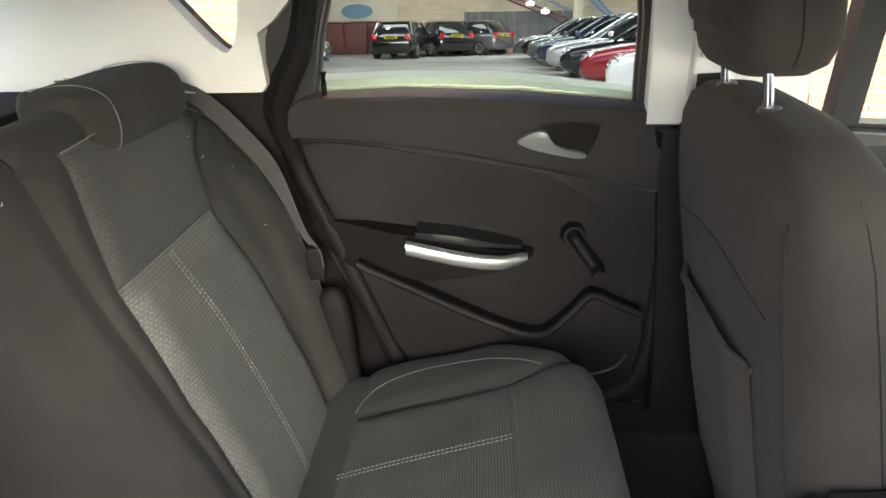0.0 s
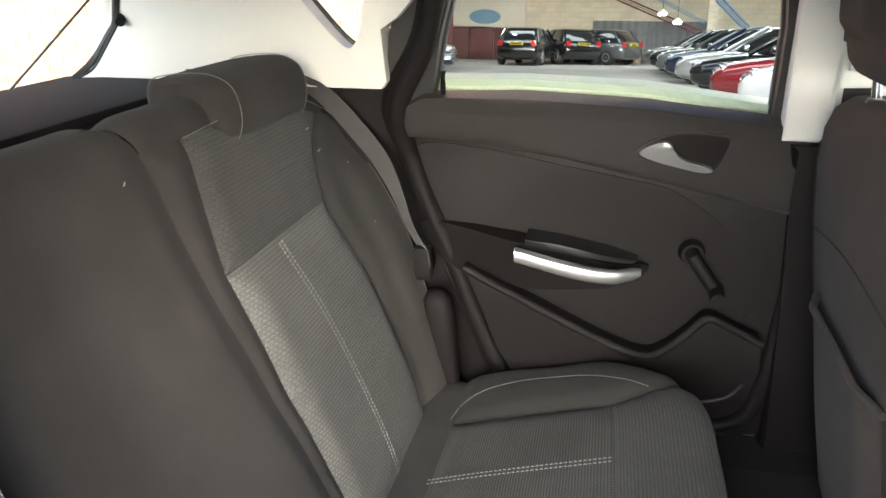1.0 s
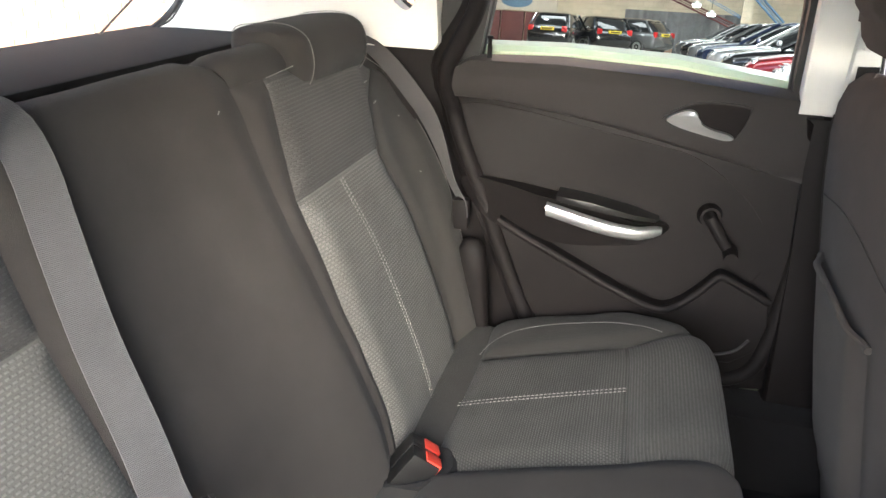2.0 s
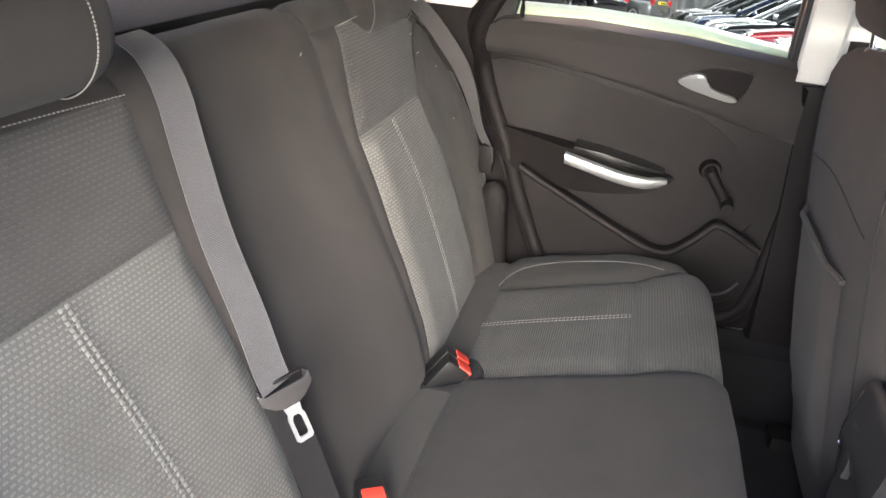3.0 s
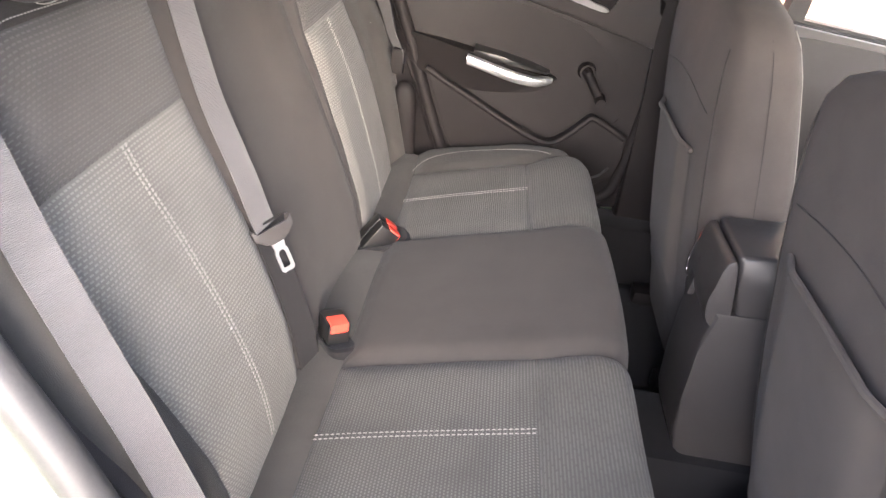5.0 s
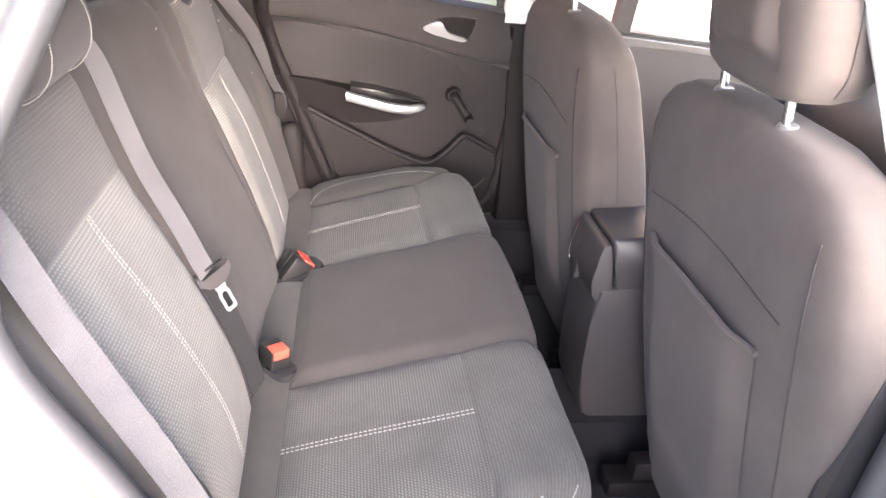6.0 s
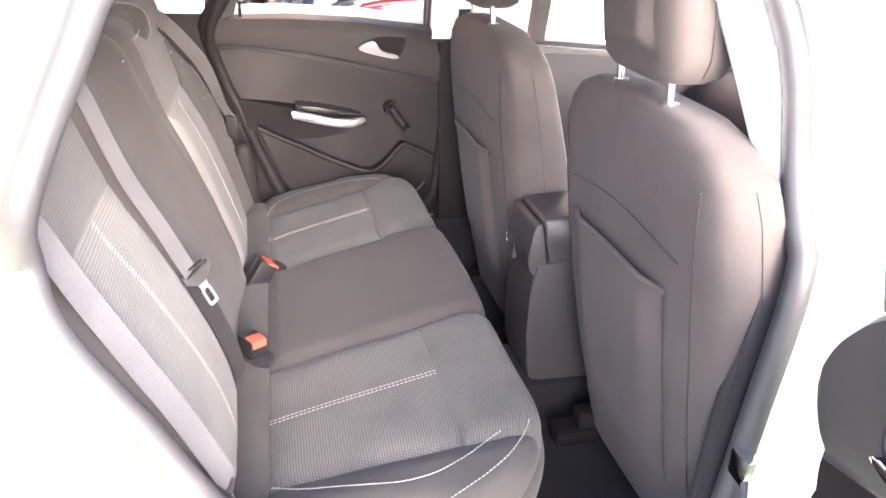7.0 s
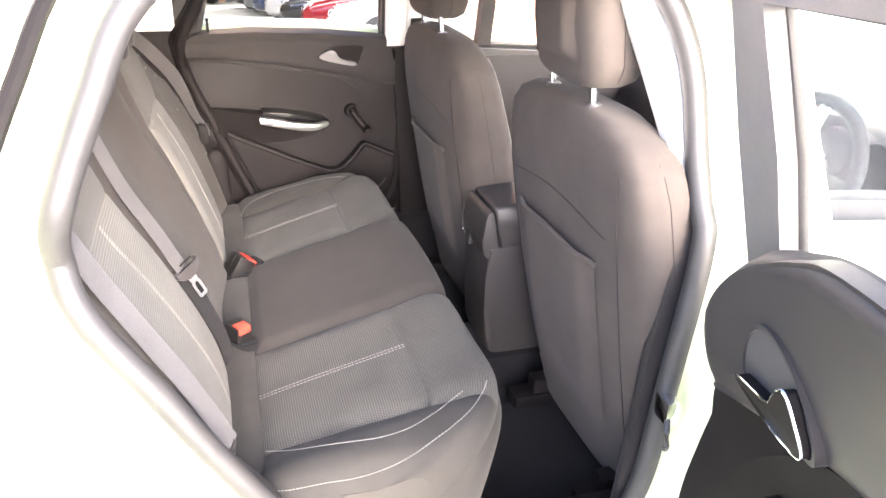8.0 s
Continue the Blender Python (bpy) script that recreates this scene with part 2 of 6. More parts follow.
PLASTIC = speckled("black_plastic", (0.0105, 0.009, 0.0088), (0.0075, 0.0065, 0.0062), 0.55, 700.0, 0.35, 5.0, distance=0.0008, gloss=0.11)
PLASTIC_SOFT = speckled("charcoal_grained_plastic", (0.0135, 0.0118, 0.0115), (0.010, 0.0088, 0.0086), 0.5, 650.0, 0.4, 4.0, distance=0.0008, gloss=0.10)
# grey plastic; on door pads and near trims it stands for lit charcoal
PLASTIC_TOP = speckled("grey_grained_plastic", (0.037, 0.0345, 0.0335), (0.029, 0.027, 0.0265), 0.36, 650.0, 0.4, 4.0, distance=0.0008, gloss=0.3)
PLASTIC_GREY = speckled("mid_grey_plastic", (0.062, 0.060, 0.060), (0.048, 0.047, 0.047), 0.4, 500.0, 0.15, 5.0, gloss=0.4)
BUCKLE_BLACK = speckled("gloss_black_plastic", (0.012, 0.012, 0.012), (0.008, 0.008, 0.008), 0.3, 300.0, 0.05, 9.0)
RED = speckled("red_plastic", (0.62, 0.055, 0.03), (0.5, 0.04, 0.025), 0.4, 300.0, 0.05, 9.0)
WEBBING = woven("grey_webbing", (0.078, 0.076, 0.078), (0.108, 0.105, 0.107), 0.3, 0.0018, 0.4, 0.10, 0.5, fill=0.6)
TRIM_LIGHT = speckled("pale_grey_trim", (0.74, 0.73, 0.69), (0.68, 0.67, 0.63), 0.7, 800.0, 0.25, 2.5, distance=0.0008)
HEADLINING = cloth("pale_headlining", (0.6, 0.59, 0.55))
SILVER = speckled("satin_silver", (0.72, 0.72, 0.72), (0.62, 0.62, 0.62), 0.30, 500.0, 0.0, 6.0, 0.9)
NICKEL = shiny("nickel_plate", (0.52, 0.52, 0.52), 0.36, 0.85)
CHROME = shiny("chrome", (0.85, 0.85, 0.86), 0.09, 1.0)
RUBBER = speckled("black_rubber", (0.035, 0.034, 0.034), (0.022, 0.022, 0.022), 0.55, 300.0, 0.2, 6.0)
# black frame material lightened, as daylight shows it on the open door
SEAL_LIT = speckled("lit_frame_rubber", (0.15, 0.142, 0.134), (0.12, 0.113, 0.107), 0.5, 300.0, 0.2, 6.0)
CARPET = cloth("black_carpet", (0.011, 0.0105, 0.011))
PAINT = shiny("pale_green_silver_paint", (0.58, 0.65, 0.45), 0.42, 0.1, 0.2)
GLASS = glass("clear_glass", (0.93, 0.96, 0.94))
CONCRETE = speckled("concrete", (0.40, 0.385, 0.35), (0.27, 0.26, 0.235), 0.75, 60.0, 0.3, 0.5, distance=0.004)
BRICKWORK = masonry("orange_brick", (0.60, 0.36, 0.23), (0.52, 0.29, 0.18), (0.66, 0.61, 0.54))
BLOCKWORK = masonry("cream_blockwork", (0.56, 0.50, 0.38), (0.50, 0.44, 0.33), (0.42, 0.38, 0.3), 0.45, 0.225)
WHITEWASH = speckled("white_render", (0.78, 0.77, 0.74), (0.66, 0.65, 0.62), 0.85, 40.0, 0.2, 0.8, distance=0.004)

MORTAR = speckled("pale_mortar", (0.50, 0.455, 0.395), (0.40, 0.365, 0.315), 0.9, 90.0, 0.4, 1.0, distance=0.003)


def fired_brick(name, each):
    """Orange brick, varied from piece to piece."""
    m = speckled(name, (0.46, 0.25, 0.15), (0.33, 0.17, 0.105), 0.9, 120.0, 0.5, 6.0, distance=0.003)
    t = m.node_tree
    b = t.nodes["Principled BSDF"]
    old = b.inputs["Base Color"].links[0].from_socket
    if each:
        pick = t.nodes.new("ShaderNodeObjectInfo").outputs["Random"]
    else:
        pick = t.nodes.new("ShaderNodeNewGeometry").outputs["Random Per Island"]
    t.links.new(mix_colour(t, old, (0.34, 0.17, 0.11), ramp(t, pick, 0.1, 1.6)), b.inputs["Base Color"])
    return m


BRICK_ONE, BRICK_MANY = fired_brick("orange_brick_piece", True), fired_brick("orange_brick_courses", False)

# ---------------------------------------------------------------- seats


class Profile:
    """A line in the (x, z) plane, read by its length or by its height."""

    def __init__(self, points, steps=8):
        self.p = smooth_line([(x, 0, z) for x, z in points], steps)
        self.run = [0.0]
        for a, b in zip(self.p, self.p[1:]):
            self.run.append(self.run[-1] + (b - a).length)
        self.length = self.run[-1]

    def at(self, s):
        s = min(max(s, 0.0), self.length)
        x = float(np.interp(s, self.run, [q.x for q in self.p]))
        z = float(np.interp(s, self.run, [q.z for q in self.p]))
        return x, z

    def normal(self, s):
        (x0, z0), (x1, z1) = self.at(s - 0.012), self.at(s + 0.012)
        n = V(z1 - z0, 0, x0 - x1)
        return n.normalized()

    def at_height(self, z):
        return next(s for s, q in zip(self.run, self.p) if q.z >= z)

    def at_x(self, x):
        return next(s for s, q in zip(self.run, self.p) if q.x >= x)


BACK = Profile([(-0.272, 0.44), (-0.278, 0.52), (-0.300, 0.62), (-0.340, 0.72), (-0.395, 0.83), (-0.452, 0.93), (-0.490, 1.02), (-0.513, 1.08), (-0.537, 1.113), (-0.570, 1.122), (-0.602, 1.105), (-0.614, 1.06), (-0.585, 0.95), (-0.46, 0.55)])
BENCH = Profile([(-0.33, 0.475), (-0.265, 0.504), (-0.195, 0.533), (-0.1, 0.568), (0.0, 0.602), (0.09, 0.632), (0.15, 0.652), (0.195, 0.661), (0.226, 0.653), (0.242, 0.622), (0.243, 0.58), (0.228, 0.51), (0.205, 0.43), (0.19, 0.35)])


def back_point(y, s):
    a = abs(y)
    x, z = BACK.at(s)
    n = BACK.normal(s)
    low = 1 - ease(0.78, 1.08, z)
    push = 0.020 * ease(0.585, 0.65, a) * low - 0.085 * (ease(0.69, 0.78, a) if y > 0 else ease(0.66, 0.75, a)) ** 1.5
    p = V(x, y, z) + n * push
    p.z -= 0.055 * ease(0.50, 0.70, a) * ease(0.9, 1.1, z)
    # the single seat's back stands further forward than the double one
    lead = ease(-0.02, 0.24, y)
    p.x += lead * (0.042 + 0.034 * ease(0.60, 0.97, z)) + (1 - lead) * 0.015
    p.y += 0.020 * lead * ease(0.55, 0.72, y) * ease(0.56, 0.97, z)
    p.z += 0.022 * lead * ease(0.56, 0.97, z)
    return p, n


def bench_point(y, s):
    a = abs(y)
    x, z = BENCH.at(s)
    n = -BENCH.normal(s)
    rear = 1 - ease(-0.15, 0.12, x)
    push = (0.012 if y > 0 else 0.028) * ease(0.56, 0.65, a) * rear + 0.006 * (1 - ease(0.05, 0.22, a))
    p = V(x, y, z - 0.009) + n * push
    # the front corners are rounded in plan
    wide, start = (0.30, 0.43) if y > 0 else (0.226, 0.50)
    cut = wide - math.sqrt(max(wide ** 2 - max(a - start, 0.0) ** 2, 0.0))
    if p.x > -0.10:
        step = (p.x + 0.10) * cut / 0.343
        p.x -= step
        p.z -= 0.30 * step
    p.z -= 0.030 * ease(0.655, 0.735, a) ** 1.6 + (0.018 * ease(0.54, 0.70, y) if y > 0 else 0.0)
    # the cushion rises a little towards the far door
    k = min(y, 0.44) / 0.385
    p.z += 0.0205 + 0.0195 * k - 0.064 * (min(max(p.x, -0.2), 0.1) + 0.05)
    p.x -= 0.07 * k * (min(max(p.x, -0.2), 0.1) + 0.05)
    return p, n


def panel(name, surface, ya, yb, s0, s1, mat, parent, label="", nu=26, nv=36, puff=0.007, sink=0.0035, raw=()):
    """A padded piece of cover between two seams; raw: edges that are not drawn in ("a", "b", "0", "1")."""
    fa, fb = (ya if callable(ya) else lambda s: ya), (yb if callable(yb) else lambda s: yb)
    length = s1 - s0

    def warp(u):
        return u - 0.7 * math.sin(2 * math.pi * u) / (2 * math.pi)

    def place(u, v):
        u, v = warp(u), warp(v)
        s = s0 + length * v
        w = abs(fb(s) - fa(s))
        y = fa(s) + (fb(s) - fa(s)) * u
        p, n = surface(y, s)
        far = 1.0
        d = min(far if "a" in raw else u * w, far if "b" in raw else (1 - u) * w, far if "0" in raw else v * length, far if "1" in raw else (1 - v) * length)
        wrinkle = 0.0016 * noise.noise(V(9 * y, 9 * s, 3.1)) + 0.0008 * noise.noise(V(30 * y, 22 * s, 7.7))
        return p + n * (puff * ease(0, 0.035, d) - sink * (1 - ease(0, 0.007, d)) + wrinkle)

    def metres(u, v):
        u, v = warp(u), warp(v)
        s = s0 + length * v
        return (fa(s) + (fb(s) - fa(s)) * u, s)

    return part(name, sheet(place, nu, nv, metres), mat, parent, label, 60)


def stitches(name, surface, line, parent, gap=0.0075, long=0.0052, wide=0.0021, lift=0.0015, rows=(0.0,), mat=None):
    """A seam of small thread stitches along (y, s) points on a surface; rows: side steps in metres."""
    pts = smooth_line([(a, b, 0) for a, b in line], 14)
    bm = bmesh.new()
    for off in rows:
        carry = 0.0
        for p, q in zip(pts, pts[1:]):
            d = q - p
            if d.length < 1e-6:
                continue
            side = V(-d.y, d.x, 0).normalized() * off
            k = carry
            while k < d.length:
                c = p + d * (k / d.length) + side
                e = c + d.normalized() * long
                a3, n = surface(c.x, c.y)
                b3, _ = surface(e.x, e.y)
                a3, b3 = a3 + n * lift, b3 + n * lift
                w = (b3 - a3).cross(n).normalized() * wide / 2
                h = n * 0.0012
                mid = (a3 + b3) / 2 + h
                v = [bm.verts.new(x) for x in (a3 - w, a3 + w, b3 + w, b3 - w, mid - w * 0.7, mid + w * 0.7)]
                for f in ((0, 1, 5, 4), (2, 3, 4, 5), (0, 4, 3), (1, 2, 5)):
                    bm.faces.new([v[i] for i in f])
                k += gap
            carry = k - d.length
    return part(name, bm, mat or STITCH, parent, "pale thread stitching", 60)


SEAMS = {1: 0.538, -1: 0.552}
TOPSEAM = 0.708
inner = {1: lambda s: lerp([(0.2, 0.225), (0.37, 0.196), (0.54, 0.196), (0.69, 0.228)], s), -1: lambda s: lerp([(0.2, 0.226), (0.55, 0.216), (0.7, 0.212)], s)}
outer = {1: lambda s: lerp([(0.0, 0.590), (0.2, 0.578), (0.37, 0.550), (0.53, 0.512), (0.62, 0.555), (0.70, 0.640)], s), -1: lambda s: lerp([(0.0, 0.50), (0.227, 0.556), (0.415, 0.598), (0.55, 0.588), (0.71, 0.555)], s)}
split = lambda s: lerp([(0.2, 0.202), (0.37, 0.172), (0.50, 0.166), (0.70, 0.163)], s)
thread = {1: [(0.10, 0.392), (0.19, 0.384), (0.36, 0.355), (0.534, 0.322)], -1: [(0.10, 0.388), (0.19, 0.392), (0.36, 0.404), (0.548, 0.416)]}


def outer_back(parent, g):
    """The covers of an outer seat's backrest, g: the side of the car."""
    flip = lambda f: (lambda s: g * f(s))
    back, seam = BACK.length, SEAMS[g]
    inn, out = inner[g], outer[g]
    if g > 0:
        panel("inner_bolster", back_point, lambda s: split(s) - 0.002, inn, 0.0, TOPSEAM, CLOTH_DARK, parent, nu=10, nv=60, sink=0.001)
    panel("lower_panel", back_point, flip(inn), flip(out), 0.0, seam, WEAVE_LIGHT, parent, "light grey woven cloth panel", nv=60, raw=("0",))
    panel("upper_panel", back_point, flip(inn), flip(out), seam, TOPSEAM, WEAVE_UPPER, parent, "dark woven cloth panel", nv=24)
    panel("outer_bolster", back_point, flip(out), g * 0.722, 0.0, TOPSEAM, CLOTH_SIDE, parent, nu=22, nv=60, raw=("b", "0"))
    panel("top_cover", back_point, (lambda s: split(s) + 0.004) if g > 0 else -0.212, g * 0.722, TOPSEAM, back, CLOTH_DARK, parent, nu=30, nv=40, raw=("b",))
    stitches("stitching", back_point, [(g * y, s) for s, y in thread[g]], parent, rows=(-0.0045, 0.0045), wide=0.0040, gap=0.0068, long=0.0048, lift=0.0088, mat=STITCH_WIDE)
    stitches("stitching", back_point, [(g * 0.222, TOPSEAM - 0.003), (g * 0.4, TOPSEAM + 0.004), (g * 0.55, TOPSEAM + 0.006), (g * 0.668, TOPSEAM), (g * 0.694, 0.64), (g * 0.694, 0.50), (g * 0.694, 0.34), (g * 0.68, 0.22), (g * 0.66, 0.12)] if g > 0 else [(g * 0.222, TOPSEAM - 0.003), (g * 0.4, TOPSEAM + 0.004), (g * 0.55, TOPSEAM + 0.006), (g * 0.66, TOPSEAM + 0.004)], parent, wide=0.0015, gap=0.006, long=0.0042, lift=0.0085)


def rear_bench():
    b40 = thing("split_rear_seat", (-0.45, 0.45, 0.5), "dark grey cloth single rear seat backrest with pale stitching", "car seat")
    outer_back(b40, 1)
    b60 = thing("split_rear_seat", (-0.45, -0.2, 0.5), "dark grey cloth double rear seat backrest with pale stitching", "car seat")
    outer_back(b60, -1)
    panel("middle_panel", back_point, lambda s: -inner[-1](s) - 0.006, split, 0.0, BACK.length, CLOTH_DARK, b60, "plain charcoal cloth middle panel", nu=30, nv=90, puff=0.009, sink=0.001)
    for g, owner in ((1, b40), (-1, b60)):
        p = [back_point(g * 0.722, s)[0] for s in np.linspace(0, BACK.length, 40)]
        bm = bmesh.new()
        bm.faces.new([bm.verts.new(q) for q in p])
        part("side_cover", bm, CLOTH_DARK, owner)
    part("latch_bezel", box((-0.585, -0.169, 1.106), (-0.545, -0.129, 1.118), 0.004), PLASTIC, b60, "black belt guide at the top edge")

    bench = thing("rear_bench", (0, 0, 0.34), "dark grey cloth rear bench cushion with woven centre panels", "car seat")
    back_s, mid_s = 0.150, 0.455
    lip = BENCH.run[8 * 8 + 4]
    panel("rear_strip", bench_point, -0.70, 0.70, 0.0, back_s, CLOTH_SIDE, bench, "plain grey strip behind the buckles", nu=70, nv=12, puff=0.012, raw=("a", "b", "0"))
    panel("middle_panel", bench_point, -0.218, 0.189, back_s, lip + 0.02, CLOTH_DARK, bench, "plain charcoal cloth middle panel", nu=30, nv=44, puff=0.011)
    for g in (1, -1):
        mid_y, seam_y = (0.189, 0.352) if g > 0 else (0.218, 0.388)
        edge_line = [(back_s, 0.521), (mid_s, 0.508), (mid_s + 0.065, 0.530), (lip, 0.560)] if g > 0 else [(back_s, 0.545), (mid_s, 0.578), (mid_s + 0.06, 0.592), (lip, 0.595)]
        side = lambda s, g=g, e=edge_line: g * lerp(e, s)
        panel("centre_panel", bench_point, g * mid_y, side, back_s, mid_s, WEAVE_DOT, bench, "light grey woven cloth panel", nv=40)
        panel("front_panel", bench_point, g * mid_y, side, mid_s, lip + 0.02, WEAVE_RIB, bench, "ribbed grey woven cloth panel", nv=30)
        panel("side_bolster", bench_point, side, g * 0.722, back_s, lip + 0.02, CLOTH_SIDE, bench, nv=50, raw=("b",))
        stitches("stitching", bench_point, [(g * seam_y, back_s + 0.006), (g * seam_y, back_s + 0.15), (g * seam_y, mid_s - 0.003)], bench, rows=(-0.0042, 0.0042), wide=0.0022, lift=0.0092)
        arc = [(0.522, 0.153), (0.570, 0.168), (0.600, 0.200), (0.615, 0.262), (0.618, 0.35), (0.608, 0.437), (0.575, 0.487), (0.530, 0.522)] if g > 0 else [(0.550, 0.158), (0.566, 0.186), (0.612, 0.265), (0.634, 0.345), (0.634, 0.41), (0.617, 0.463), (0.587, 0.530)]
        stitches("stitching", bench_point, [(g * y, s) for y, s in arc], bench, wide=0.0022, gap=0.006, long=0.0046, lift=0.0085)
        if g < 0:
            outer_arc = [(0.672, 0.155), (0.693, 0.20), (0.703, 0.31), (0.697, 0.418), (0.680, 0.490), (0.650, 0.543), (0.612, 0.565), (0.576, 0.575)]
            stitches("stitching", bench_point, [(g * y, s) for y, s in outer_arc], bench, wide=0.0022, gap=0.006, long=0.0046, lift=0.0085)

        def skirt(u, v, g=g):
            p, n = bench_point(g * 0.722, back_s + (BENCH.length - back_s) * u)
            p = p + n * 0.0072
            low = V(min(p.x, 0.17), g * 0.70, 0.345)
            return p.lerp(low, v) + V(0, g * 0.012 * math.sin(math.pi * v), 0)

        part("side_skirt", sheet(skirt, 40, 10), CLOTH_SIDE, bench, "", 60)
    panel("front_skirt", bench_point, -0.722, 0.722, lip + 0.02, BENCH.length, CLOTH_SIDE, bench, "grey cloth front skirt", nu=60, nv=20, raw=("a", "b", "1"))


def rear_headrest(g):
    h = thing("rear_headrest", (-0.5, g * 0.43, 1.1), "charcoal cloth rear headrest with two pale stitched seams", "headrest", "rear headrests")
    shape = smooth_line([(-0.482, 1.085), (-0.455, 1.092), (-0.436, 1.118), (-0.434, 1.152), (-0.450, 1.184), (-0.495, 1.199), (-0.565, 1.196), (-0.602, 1.185), (-0.604, 1.152), (-0.580, 1.138), (-0.545, 1.134), (-0.512, 1.115)], 5, True)
    lift, ahead, mid, half, seam = (-0.008, 0.018, 0.450, 0.142, 0.112) if g > 0 else (0.040, 0.0, 0.420, 0.124, 0.076)
    if g > 0:
        shape = [V(-0.45 + (p.x + 0.45) * 0.74, 1.085 + (p.y - 1.085) * 0.86, 0) for p in shape]
    shape = [V(p.x + ahead, p.y + lift, 0) for p in shape]
    cx, cz = -0.50 + ahead, (1.137 if g > 0 else 1.145) + lift
    rings = []
    for k in range(19):
        u = -1 + k / 9
        grow = (1 - abs(u) ** 5.0) ** 0.32 if abs(u) < 1 else 0.0
        grow = 0.66 + 0.34 * grow if g > 0 else 0.55 + 0.45 * grow
        rings.append([V(cx + (p.x - cx) * grow, g * mid + half * u, cz + (p.y - cz) * (grow if p.y < cz else 0.5 + 0.5 * grow)) for p in shape])
    part("cushion", loft(rings), CLOTH_DARK, h, "", 60)
    for off in (-seam, seam):
        line = [V(cx + (p.x - cx) * 1.0, g * mid + off, cz + (p.y - cz) * 1.01) for p in shape]
        line = [p for p in line if p.x > -0.60 + ahead and not (p.x < -0.50 + ahead and p.z < 1.16 + lift)]
        line.sort(key=lambda p: -math.atan2(p.z - cz - 0.02, p.x - cx))
        bm = bmesh.new()
        for a, b in zip(line, line[1:]):
            if (b - a).length > 0.03:
                continue
            n = 2
            for k in range(n):
                c, e = a.lerp(b, k / n), a.lerp(b, (k + 0.65) / n)
                out = V(c.x - cx, 0, c.z - cz).normalized() * 0.0012
                tube([c + out, e + out], 0.0008, 5, bm)
        part("stitching", bm, STITCH_DIM if g > 0 else STITCH, h, "pale thread stitching")
    for off in (-0.07, 0.07):
        part("post", tube([V(-0.555 + ahead, g * mid + off, 1.10), V(-0.55 + ahead, g * mid + off, 1.15)], 0.006), PLASTIC, h)


